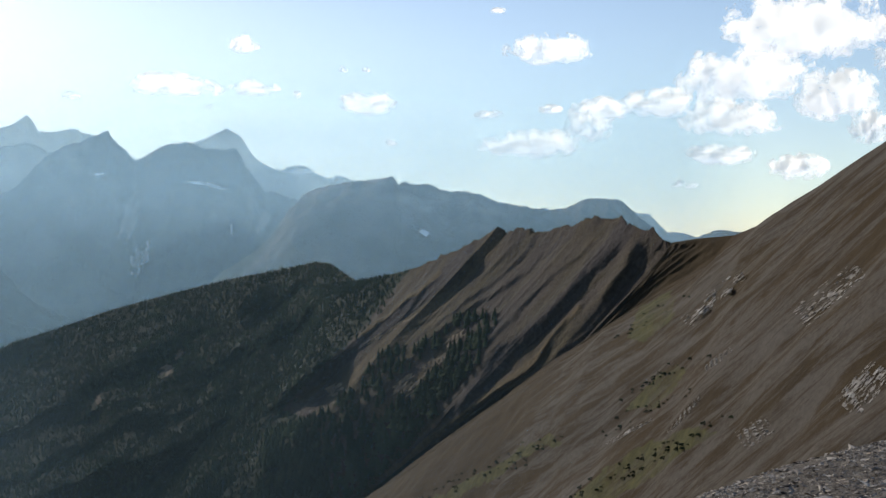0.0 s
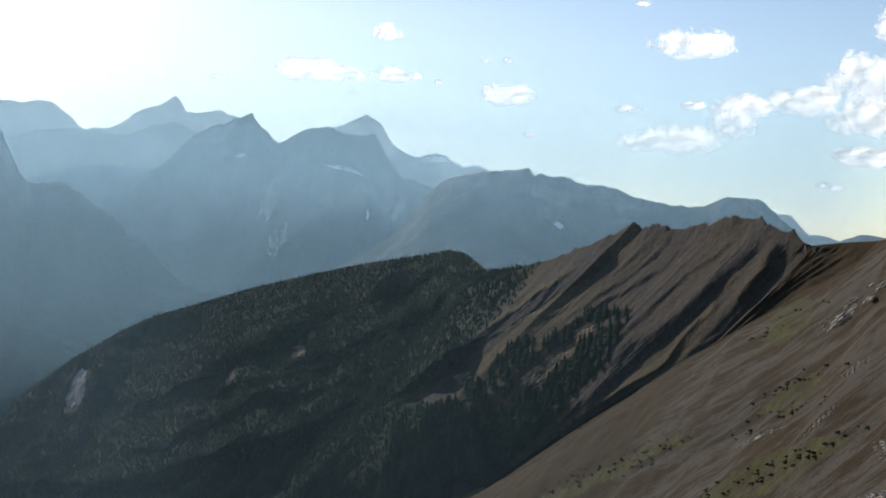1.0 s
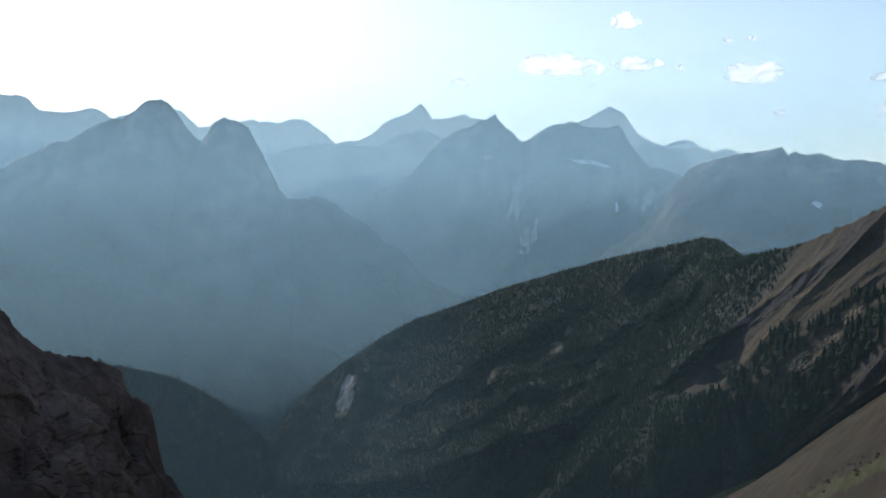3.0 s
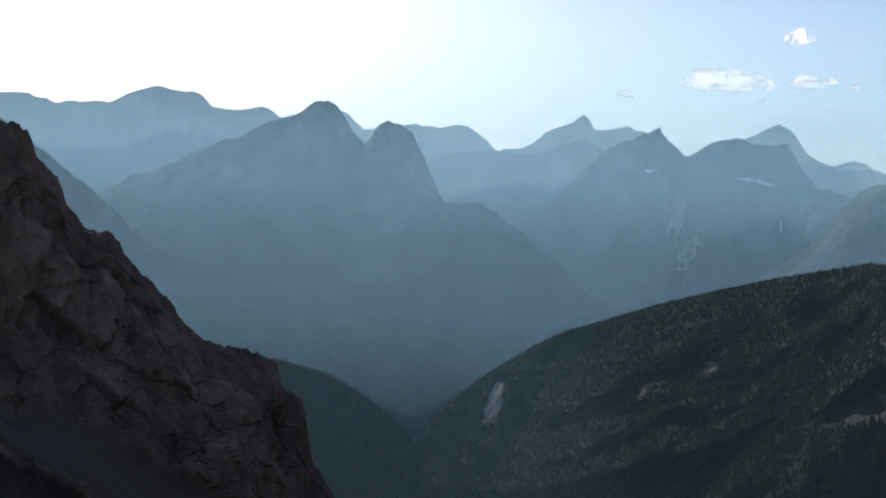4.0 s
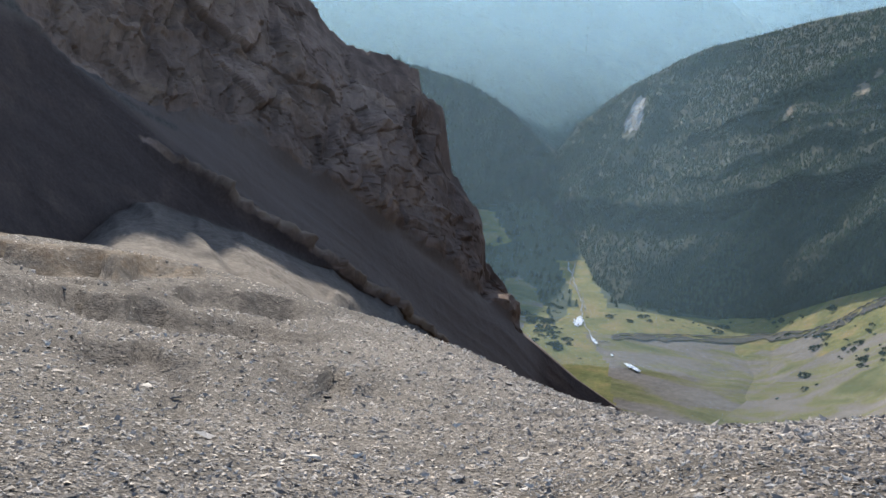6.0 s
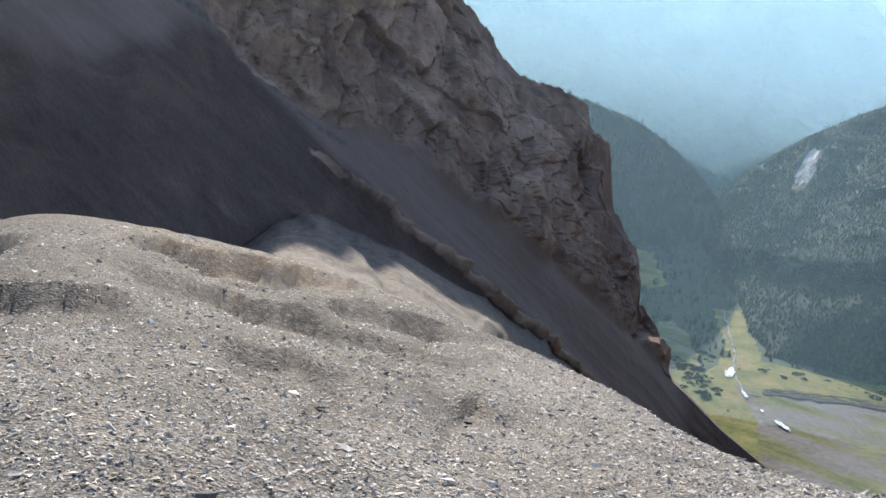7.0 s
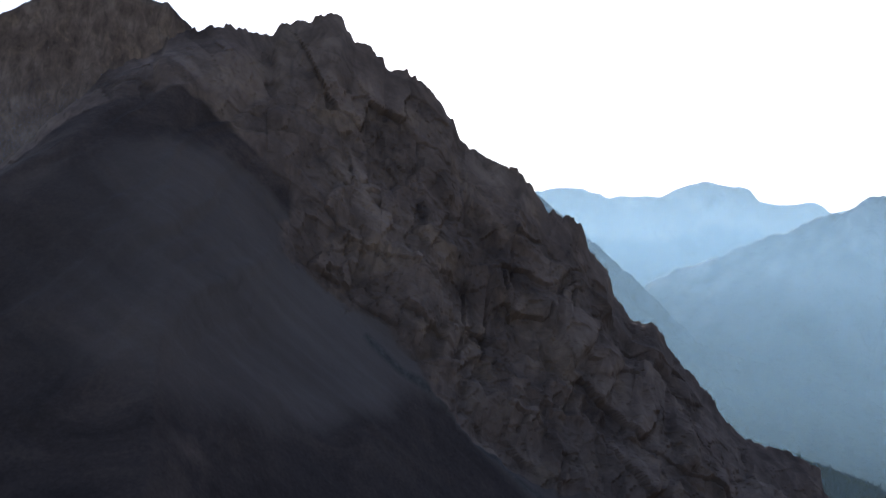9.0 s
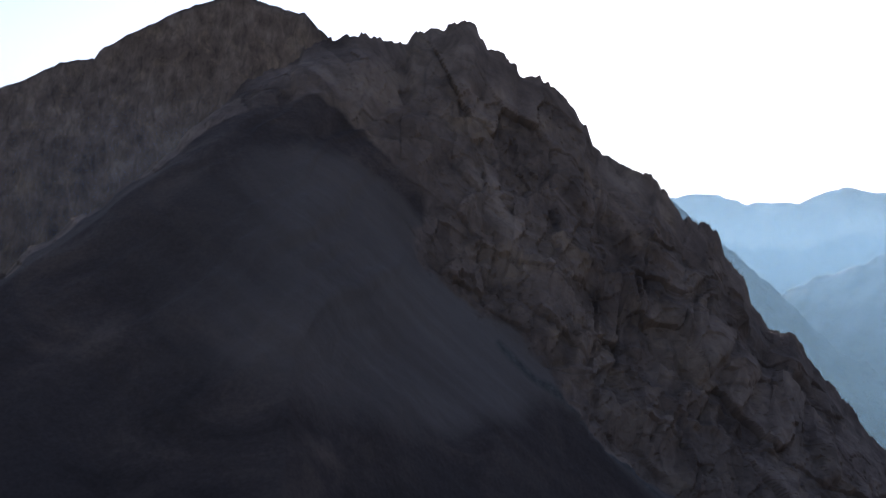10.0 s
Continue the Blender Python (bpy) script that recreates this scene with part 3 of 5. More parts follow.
mountain("mountain", "faint distant mountains beyond the saddle", [
    (0, 2.0, 4400), (-2.7, 2.14, 4400), (-4, 1.83, 4400), (-6.5, 1.5, 4400), (-8.9, 1.61, 4400), (-9.4, 1.56, 4400), (-10.1, 0.79, 4400), (-11.1, 0.66, 4400), (-11.5, 0.53, 4400),
    (-12.4, 0.91, 4400), (-13.4, 0.73, 4400), (-17, 0.5, 4400)],
    (4120, 4120), 200, 50, 45, 67, back_d=400)
mountain("mountain", "dark grey rock mountain with a banded summit cliff", [
    (95, 3.0, 1950), (84, 5.0, 1930), (75.5, 7.89, 1910), (74.4, 8.4, 1900), (73, 9.31, 1900), (71.7, 9.59, 1895), (71.5, 9.99, 1895), (69.8, 11.19, 1890), (68.2, 12.13, 1880), (66.9, 12.7, 1880),
    (65.5, 13.19, 1870), (64.2, 12.84, 1870), (62.6, 12.63, 1870), (61.5, 11.73, 1880), (60.2, 10.0, 1890), (56, 6, 1910)],
    (1700, 1700), 300, 120, 26, 71, CLIFF, back_d=40)



# ---- the strata ridge and the forested spur: one long ridge ----
RIDGE_TOP = [(-10.6, 0.23, 640), (-10, 0.41, 645), (-9.6, 0.74, 655), (-8.5, 0.92, 680), (-8.1, 1.28, 700), (-6.6, 1.13, 730), (-5.6, 0.93, 760), (-4.5, 0.67, 785),
             (-3.8, 0.75, 800), (-2.9, 0.59, 825), (-2.5, 0.91, 830), (-1.2, 0.03, 860), (0.6, -0.75, 900), (2.4, -1.19, 950), (4, -1.44, 1120), (5.1, -0.67, 1190), (5.8, -0.57, 1220),
             (6.8, -0.8, 1260), (9.8, -1.38, 1350), (12.3, -2, 1420), (14.8, -2.67, 1480), (17.2, -3.5, 1530), (19, -4.05, 1540), (20.4, -4.75, 1530), (21.4, -5.4, 1515), (22.4, -5.98, 1505),
             (23.5, -6.8, 1515), (24.6, -7.9, 1545), (25.6, -9.4, 1570), (26.6, -11.0, 1592)]
RIDGE_FOOT = [(-10.5, 0.05, 636), (-8.5, -2.0, 655), (-5.6, -5.1, 695), (-3, -6.4, 740), (-0.4, -8.2, 790), (1.7, -9.7, 825), (3.7, -11.2, 860), (6.8, -12.5, 895),
              (9.9, -13.5, 930), (12.5, -14.7, 965), (15, -15.8, 995), (18, -16.3, 1005), (20.3, -16.6, 1005), (22.6, -16.4, 1010), (23.4, -15.2, 1080),
              (24.2, -13.8, 1200), (25.5, -12.4, 1330), (26.2, -11.8, 1440), (26.6, -11.4, 1550)]
RIDGE_STATIONS = (0, 0.012, 0.03, 0.05, 0.075, 0.1, 0.13, 0.2, 0.27, 0.34, 0.42, 0.5, 0.58, 0.68, 0.74, 0.8, 0.86, 0.93, 1)

# scarps: the line of bearings along the upper edge, the width of the drop in degrees, its height in metres, how much
# dark shale and painted shade the drop gets
SCARPS = (([(-8.0, 0.9), (-6.4, -0.8), (-4.65, -2.9), (-2.5, -4.5), (-1.6, -5.9), (-0.7, -7.0)], 0.85, 7.5, 0.7),
          ([(-9.1, 0.7), (-8.3, -1.0), (-7.2, -2.6), (-5.8, -4.3), (-4.4, -5.5), (-2.6, -6.5), (-0.6, -7.9)], 0.55, 5, 0.6),
          ([(-0.7, -0.4), (0.2, -1.1), (1.6, -2.15), (3.1, -3.4), (4.0, -4.05), (6.0, -5.5)], 0.75, 10, 0.8),
          ([(6.0, -5.5), (8.2, -6.6), (10.2, -7.9), (12.7, -9.0), (15.5, -10.2), (17.5, -10.8), (19.9, -11.2), (22.7, -11.5), (25.2, -11.6)], 0.8, 26, 0.0),
          ([(4.2, -2.2), (6.9, -3.2), (9.5, -4.3), (10.8, -5.2), (12.4, -5.9), (14.6, -7.2)], 0.8, 22, 0.0),
          ([(6.2, -0.9), (9.8, -2.7), (11.9, -4.0), (13.4, -5.1), (15.7, -6.3), (18.4, -7.8)], 0.8, 24, 0.0),
          ([(9.8, -6.6), (12.4, -7.4), (15.2, -8.3), (18.4, -9.8)], 0.6, 16, 0.0),
          ([(-5.8, 0.8), (-3.9, -0.85), (-1.6, -2.4), (0.2, -3.8)], 0.24, 2.0, 0.5),
          ([(-4.2, 0.45), (-2.8, -0.85), (-1.4, -2.1), (0.2, -3.3), (1.6, -4.35)], 0.2, 1.7, 0.5),
          ([(-7.0, 0.45), (-5.3, -0.85), (-3.9, -2.2), (-2.3, -4.0)], 0.18, 1.5, 0.4),
          ([(-3.3, 0.4), (-2.0, -0.9), (-0.6, -2.2), (1.0, -3.4)], 0.18, 1.4, 0.4))
# ledges: the line along the top, its half width, its height, how much dry turf it bears
LEDGES = (([(-6.3, -2.75), (-4.9, -4.3), (-2.45, -6.4), (-0.15, -8.3), (2.5, -10.2)], 0.20, 4, 0.8),
          ([(-5.6, -3.3), (-4.3, -4.9), (-2.2, -6.7), (0.2, -8.6)], 0.10, 3, 0.5),
          ([(-8.95, 0.7), (-8.3, -0.8), (-7.4, -2.2)], 0.22, 5, 0.35),
          ([(0.2, -1.1), (1.6, -2.15), (3.1, -3.44), (3.9, -4.0)], 0.10, 4, 0.9),
          ([(-2.4, 0.6), (-0.8, -1.3), (0.8, -2.9), (2.4, -4.3), (3.7, -5.6), (4.9, -6.4)], 0.42, 0, 0.6),
          ([(0.6, -5.6), (2.0, -6.7), (3.2, -7.4)], 0.30, 0, 0.85))


def build_ridge():
    n, rows = 600, 200
    top, foot = rail(RIDGE_TOP, n), rail(RIDGE_FOOT, n, RIDGE_STATIONS)
    behind = top * 1.05
    behind[:, 2] = FLOOR_Z - 20
    g = loft([behind, top, foot], [30, rows])
    v = np.concatenate([-np.linspace(1, 0, 30, endpoint=False), np.linspace(0, 1, rows + 1)])[:, None]
    u = np.linspace(0, 1, n)[None]
    nrm = grid_normals(g)
    p = g.copy()
    bare = smooth(0.50, 0.42, u + 0 * v)
    inner = smooth(0.0, 0.10, np.abs(v)) * smooth(1.0, 0.8, np.abs(v))
    uw = u + 0.012 * fbm(p * 0.008, 3, 5)
    fine = ridged(np.stack([uw * 75, v * 2.2 + 0 * u, 0 * uw], -1), 4, 9)
    d = bare * inner * 1.6 * fine
    d = d + (1 - bare) * inner * (15 * ridged(np.stack([uw * 9 + v * 2.2, v * 2.6 - uw * 3, 0 * uw], -1), 3, 11) + 7 * ridged(np.stack([uw * 16, v * 1.2 + 0 * u, 0 * uw], -1), 3, 14) + 4 * fbm(p * 0.02, 3, 12))
    d = d + inner * 1.6 * fbm(p * 0.07, 4, 13)
    du, dv = np.gradient(g, 1.0 / (n - 1), axis=1), np.gradient(g, axis=0)
    room = np.linalg.norm(np.cross(du, dv), axis=-1) / (np.linalg.norm(dv, axis=-1) + 1e-9)
    d = d * np.clip(room / 1100, 0.05, 1) ** 1.2
    g = g + nrm * d[..., None]
    # gullies, ledges and folds that cross the face
    az, el = np.degrees(np.arctan2(-p[..., 0], p[..., 1])), np.degrees(np.arctan2(p[..., 2], np.hypot(p[..., 0], p[..., 1])))
    wob = fbm(p * 0.025, 4, 52)
    aw, ew = az + 0.22 * wob, el + 0.22 * wob
    dark, dry = np.zeros_like(az), np.zeros_like(az)
    toward = p / np.linalg.norm(p, axis=-1, keepdims=True)
    for line, wide, high, tone in SCARPS:
        off, right = course(aw, ew, line)
        q = np.where(np.abs(np.abs(right) - off) < 1e-6, right, 99) / wide
        g = g - toward * (high * inner * np.interp(q, [-2.2, -1.0, -0.1, 0.15, 1.0, 1.5, 2.8], [0, 0.35, 1, 0.95, -0.55, -0.6, 0]))[..., None]
        # darken the drop's face: shale tone plus its painted shaded side
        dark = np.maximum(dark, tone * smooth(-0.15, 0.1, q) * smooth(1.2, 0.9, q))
    for line, wide, high, tone in LEDGES:
        off = course(aw, ew, line)[0]
        g = g - toward * (high * inner * np.exp(-(off / wide) ** 2))[..., None]
        dry = np.maximum(dry, tone * smooth(1.3 * wide, 0.5 * wide, off))
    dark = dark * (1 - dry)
    crag = smooth(0.48, 0.40, u) * smooth(0.10, 0.0, np.abs(v))
    g[..., 2] += crag * (2.5 * np.maximum(ridged(p * 0.035, 3, 15), -0.3) + 4.2 * np.clip(ridged(p * 0.05, 3, 17), 0, 1) ** 2)
    az, el = np.degrees(np.arctan2(-g[..., 0], g[..., 1])), np.degrees(np.arctan2(g[..., 2], np.hypot(g[..., 0], g[..., 1])))
    woods = smooth(0.415, 0.44, u + 0.02 * fbm(p * 0.01, 3, 16)) * smooth(1.0, 0.985, v)
    wob = fbm(p * 0.012, 3, 18)
    low = within(az + 0.4 * wob, el + 0.3 * wob, [(6.2, -7.6), (5.2, -9.4), (5.2, -11.6), (6.8, -12.6), (9.9, -13.7), (12.5, -14.9), (15, -16.2), (19, -17), (19, -6), (10, -6.5)])
    flank = within(az + 0.5 * wob, el + 0.4 * wob, [(6.2, -7.6), (3.8, -6.2), (2.9, -4.9), (0.8, -4.6), (-1.0, -3.3), (-2.7, -3.0), (-2.4, -4.0), (-1.8, -5.2), (-0.7, -6.6), (0.8, -8.4), (3.4, -10.9), (9, -12.6), (8, -8.5)])
    flank = flank * np.clip(0.75 + 0.9 * fbm(p * 0.02, 3, 19), 0, 1)
    woods = np.maximum(np.broadcast_to(woods, g.shape[:2]), low)
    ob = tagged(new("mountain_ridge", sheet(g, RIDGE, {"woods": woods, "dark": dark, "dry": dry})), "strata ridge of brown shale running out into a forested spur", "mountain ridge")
    return g, woods, ob, flank


RIDGE_GRID, RIDGE_WOODS, RIDGE_OB, FLANK = build_ridge()


# ---- brown slope that climbs to the right of the saddle ----
def build_slope():
    n, rows = 380, 260
    top = rail([(-10.4, 0.3, 642), (-11.6, 0.48, 625), (-13.1, 0.61, 600), (-14.1, 1.03, 570), (-15.5, 2.02, 530), (-16.7, 2.75, 500), (-17.9, 3.59, 470), (-19.5, 4.65, 440),
                (-23, 6.5, 390), (-28, 8, 330), (-36, 8, 260), (-50, 7, 200), (-70, 5, 150)], n)
    foot = rail([(-10.2, 0.0, 640), (-8.5, -2.2, 650), (-5.6, -5.3, 690), (-3, -6.6, 735), (-0.4, -8.4, 785), (1.7, -9.9, 820), (3.7, -11.4, 850), (6.8, -13.2, 870),
                 (9.9, -15.2, 880), (13, -17.3, 860), (15.5, -19.2, 820), (18, -21.5, 745), (21, -25, 640)], n)
    behind = top * 1.5
    behind[:, 2] -= 150
    g = loft([behind, top, foot], [20, rows])
    v = np.concatenate([-np.linspace(1, 0, 20, endpoint=False), np.linspace(0, 1, rows + 1)])[:, None]
    u = np.linspace(0, 1, n)[None]
    nrm = grid_normals(g)
    inner = smooth(0.0, 0.15, np.abs(v)) * smooth(1.0, 0.9, np.abs(v))
    uu = u * 26 + 0.35 * fbm(g * 0.008, 3, 25) + 0 * v
    d = inner * (1.5 * ridged(np.stack([uu * 0.8, v * 2.2 + 0 * u, 0 * uu], -1), 3, 27, 0.45) + 5 * fbm(g * 0.009, 3, 29) + 1.6 * fbm(g * 0.03, 4, 28) + 0.6 * fbm(g * 0.12, 3, 24))
    g = g + nrm * d[..., None]
    run = (1 - np.clip(v, 0, 1)) ** 1.9 - (1 - np.clip(v, 0, 1))
    g[..., 2] += run * (g[20, :, 2] - g[-1, :, 2])[None] * smooth(0.5, 0.8, u)
    rubble = smooth(0.3, 0.5, u) * smooth(0.75, 0.35, v) + 0 * g[..., 2]
    az, el = np.degrees(np.arctan2(-g[..., 0], g[..., 1])), np.degrees(np.arctan2(g[..., 2], np.hypot(g[..., 0], g[..., 1])))
    wob = fbm(g * 0.03, 4, 26)
    turf = (within(az + 0.5 * wob, el + 0.4 * wob, [(-5.6, -11.3), (-7.6, -9.9), (-9.7, -8.8), (-11.6, -7.9), (-12.4, -8.2), (-10.2, -10.1), (-8, -11.3)])
            | within(az + 0.3 * wob, el + 0.3 * wob, [(-8.3, -4.0), (-9.0, -2.7), (-10.5, -1.9), (-10.4, -3.0), (-9.0, -4.2)])
            | within(az + 0.4 * wob, el + 0.3 * wob, [(1.5, -11.9), (-2.6, -9.6), (-5, -8.4), (-5.4, -8.8), (-2.6, -10.2), (1, -12.4)])
            | within(az + 0.3 * wob, el + 0.3 * wob, [(-8.2, -7.2), (-10.6, -5.0), (-11, -5.4), (-9.6, -7.4)])) * 0.55 + 0.12
    GRIDS["slope"] = g[20:]
    return tagged(new("mountain_slope", sheet(g, SLOPE, {"rubble": rubble, "turf": turf, "fan": smooth(0.55, 0.8, v + 0.5 * (u - 0.6)) * smooth(0.60, 0.70, u)})), "brown alpine slope of scree, turf and pale rubble", "mountain slope")


build_slope()

# ---- meadow strip in the crease between the ridge's woods and the slope ----
def build_strip():
    n = 240
    az = np.linspace(3.7, 17.5, n)
    far = np.array(RIDGE_FOOT)
    near = np.array([(3.7, -11.4, 850), (6.8, -13.2, 870), (9.9, -15.2, 880), (13, -17.3, 860), (15.5, -19.2, 820), (18, -21.5, 745)])
    sides = []
    for q, push, drop in ((far, 1.012, 0), (near, 0.975, -3)):
        el, d = np.interp(az, q[:, 0], q[:, 1]), np.interp(az, q[:, 0], q[:, 2])
        a = np.radians(az)
        sides.append(np.stack([-np.sin(a) * d * push, np.cos(a) * d * push, np.tan(np.radians(el)) * d + drop], -1))
    sides[0][:, 2] += 2.5
    g = loft(sides, [60])
    v = np.linspace(0, 1, 61)[:, None]
    g[..., 2] += 1.6 * fbm(g * 0.02, 4, 23) + 0.5 * fbm(g * 0.12, 3, 29) - 2.5 * np.sin(v * math.pi)
    GRIDS["strip"] = g
    gravel = smooth(0.35, 0.6, v + 0.25 * fbm(g * 0.02, 4, 30)) * smooth(11.5, 14, az)[None] * 0.9
    return tagged(new("ground", sheet(g, VALLEY, {"gravel": gravel, "woods": 0 * gravel})), "dry meadow strip between woods and slope", "meadow", kind="structure")


build_strip()

# ---- wooded shoulder below the crag ----
WOODED = mountain("mountain_shoulder", "dark wooded shoulder below the crag", [
    (46, -2.3, 1000), (40, -3.9, 1100), (35.3, -5.05, 1200), (33.6, -5.3, 1250), (32, -5.65, 1300), (30.0, -6.2, 1350), (28.6, -6.9, 1390), (27.7, -7.5, 1420), (26.9, -8.2, 1450), (26.0, -9.0, 1490),
    (25.3, -9.8, 1520), (24.5, -11.0, 1550), (23.8, -12.0, 1570)],
    (980, 1480), 260, 80, 16, 81, RIDGE, back_d=300, foot_az=(46, 24.6))


# ---- the dark crag ----
def blurred(m, k):
    """A mask with its border softened over about k cells."""
    for axis in (0, 1):
        m = sum(np.roll(m, q, axis) for q in range(-k, k + 1)) / (2 * k + 1)
    return m


def build_crag():
    n = 800
    crest = [(120, -9, 240), (95, -7, 300), (82, -4, 360), (74.8, -0.3, 420), (72.6, 1.69, 430), (70.4, 3.65, 440), (68.1, 5.89, 450), (65.8, 8.4, 460), (64.9, 9.5, 470), (62.7, 10.61, 480), (62.5, 11.13, 480),
             (62, 11.43, 485), (60.5, 12, 490), (59.4, 12.04, 492), (58.4, 11.68, 494), (57.8, 11.68, 496), (57.5, 12.41, 498), (56.1, 12.65, 500), (55.2, 13.06, 500), (54.8, 12.92, 500), (54, 11.83, 500),
             (52.8, 11.28, 502), (52.6, 10.79, 502), (51.5, 10.66, 504)]
    crest2 = [(50.8, 10.14, 505), (49.8, 9.31, 508), (49.3, 8.7, 510), (48.9, 7.7, 512), (47.6, 7.01, 514), (46, 6.47, 518), (45.5, 5.86, 520), (44.7, 4.89, 524), (43.1, 4.28, 528),
              (42.7, 3.12, 532), (41.9, 2.41, 535), (41.5, 1.18, 538), (40.7, 0.24, 542), (39.5, -0.04, 546), (38.9, -0.99, 550), (37.7, -2.35, 555), (36.2, -4.15, 560),
              (35.4, -4.78, 565), (33.6, -5.23, 575), (32.1, -5.84, 580), (31.9, -6.71, 582), (30.9, -7.5, 585), (30.4, -10.28, 588), (29.1, -11.94, 592), (28.8, -12.67, 594), (28.7, -14.22, 595),
              (27.5, -15.49, 600), (27, -16.97, 602), (26.7, -17.4, 604), (23.8, -19.45, 610), (20.9, -20.99, 615), (17, -23.5, 620)]
    crest = crest + crest2
    base = [(120, -13, 180), (95, -11, 220), (82, -7, 270), (75, -1.6, 350), (70, 3.0, 385), (66, 6.2, 410), (62, 7.6, 425), (58.5, 5.0, 425), (55.1, 0.81, 410), (54.1, -0.2, 407), (52.5, -1.1, 405), (50.8, -2.3, 407),
            (49.5, -3.6, 408), (48, -4.8, 411), (46.3, -6.0, 417), (42.8, -7.85, 430), (40.5, -8.6, 438), (35.7, -11.3, 465), (33.1, -12.7, 495), (31.6, -13.6, 515), (30.4, -14.5, 530), (28.2, -16.4, 558),
            (26.9, -17.4, 570), (24, -19.4, 590), (21, -21.0, 600), (17, -23.6, 615)]

    # stations follow the bearing, so that the rails stay abreast
    def by_bearing(pts):
        return [float(np.interp(-q[0], [-120, -75, -17], [0, 0.25, 1])) for q in pts]

    # the scree runs down at its angle of rest to the floor of a shallow basin, which rises again towards the lookout
    low = []
    for a, el in ((120, -18), (95, -15), (80, -14), (70, -13.5), (62, -13.0), (56, -14.4), (50, -14.4), (47.5, -14.0), (45.6, -12.5), (44, -12.0), (40, -13.4), (36, -15.2), (33, -17.0), (30, -18.9), (27, -21), (24, -22.6), (21, -24), (17, -25.5)):
        e, d = (np.interp(-a, [-q[0] for q in base], [q[k] for q in base]) for k in (1, 2))
        low.append((a, el, (0.65 * d - math.tan(radians(e)) * d) / (0.65 - math.tan(radians(el)))))
    near = [(120, -21, 130), (95, -18, 150), (80, -14.5, 180), (70, -12.9, 195), (62, -12.75, 235), (59, -12.85, 232), (57, -13.6, 200), (50, -16, 196), (45, -15.4, 200), (40, -16.4, 215), (36, -18.0, 240), (33, -19.4, 290), (30, -20.6, 350),
            (27, -22.2, 430), (24, -23.4, 490), (21, -24.6, 540), (17, -26, 585)]
    under = [(a, el - 7, 0.6 * d) for a, el, d in near]
    top, mid, foot, rim, end = (rail(q, n, by_bearing(q)) for q in (crest, base, low, near, under))
    behind = top * 1.3
    behind[:, 2] -= 220
    r1, r2, r3 = 230, 110, 60
    g = loft([behind, top, mid, foot, rim, end], [16, r1, r2, r3, 14])
    v = np.concatenate([-np.linspace(1, 0, 16, endpoint=False), np.linspace(0, 1, r1, endpoint=False), np.linspace(1, 2, r2, endpoint=False), np.linspace(2, 3, r3, endpoint=False), np.linspace(3, 4, 15)])[:, None]
    u = np.linspace(0, 1, n)[None]
    nrm = grid_normals(g)
    p = g.copy()
    az, el = np.degrees(np.arctan2(-p[..., 0], p[..., 1])), np.degrees(np.arctan2(p[..., 2], np.hypot(p[..., 0], p[..., 1])))
    # across and along the dip of the beds
    dip, run = el - 0.75 * az, az + 0.35 * el
    warp = fbm(p * 0.02, 4, 33)
    rocky = smooth(1.10, 0.90, v + 0.22 * warp) + 0 * u
    flank = smooth(55, 60, az + 3 * warp)
    rocky = np.where(flank > 0, rocky * (1 - flank) + flank * smooth(0.95, 0.35, v + 0.35 * fbm(p * 0.014, 4, 50)), rocky)
    rocky = rocky * smooth(25.5, 28, az)
    edge = smooth(0.0, 0.12, np.abs(v))
    wob = 0.5 * fbm(p * 0.03, 3, 41)
    flat = np.zeros_like(az)
    beds = ridged(np.stack([dip * 0.34 + wob, run * 0.07, flat], -1), 4, 34, 0.5)
    pillars = ridged(np.stack([az * 0.42 + 0.5 * wob, el * 0.13, flat], -1), 4, 35, 0.5)
    big, gap = facets(np.stack([dip * 0.62 + wob, run * 0.36 + wob], -1), 71)
    small, chink = facets(np.stack([az * 1.5 + wob, el * 0.95 + 0.6 * wob], -1), 75)
    bits, _ = facets(np.stack([az * 3.6 + wob, el * 2.6 + wob], -1), 79)
    d = 5.0 * beds + 5.5 * (pillars - 0.2) * smooth(55, 44, az) + 2.4 * big + 1.3 * small + 0.7 * bits + 0.8 * fbm(p * 0.12, 4, 36) - 0.5 * smooth(0.08, 0, gap) - 2.2 * smooth(0.16, 0.0, np.abs(vnoise(np.stack([az * 0.9 + 0.8 * wob, el * 0.22, flat], -1), 55))) * smooth(54, 46, az)
    d = d * (0.4 + 0.6 * smooth(60, 52, az))
    d = np.where(d > 0, d * smooth(0.04, 0.34, v), d * smooth(0, 0.04, np.abs(v))) * edge
    d = rocky * d * smooth(1.0, 0.7, -v)
    # a jagged rock rib that runs down through the scree
    rib_line = [(50.4, -6.4), (47.2, -8.2), (44.5, -9.3), (42.3, -10.6), (40.4, -11.9), (38.1, -13.35), (36, -14.8), (33.7, -16.2), (31.9, -17.4), (30.5, -18.35), (28, -20.3), (25, -22)]
    off, _ = course(az + 0.25 * wob, el + 0.25 * wob, rib_line)
    rib = np.exp(-(off / (0.30 + 0.1 * fbm(p * 0.05, 3, 37))) ** 2) * smooth(51, 46, az)
    teeth, _ = facets(np.stack([run * 1.5, flat + 0.5], -1), 83)
    d = d + rib * smooth(46, 41, az) * (4.2 + 2.6 * teeth + 2.0 * ridged(p * 0.12, 3, 38, 0.6))
    # loose ground: shallow rills down the fans, humps in the basin
    rills = ridged(np.stack([dip * 1.6 + wob, run * 0.06, flat], -1), 3, 45)
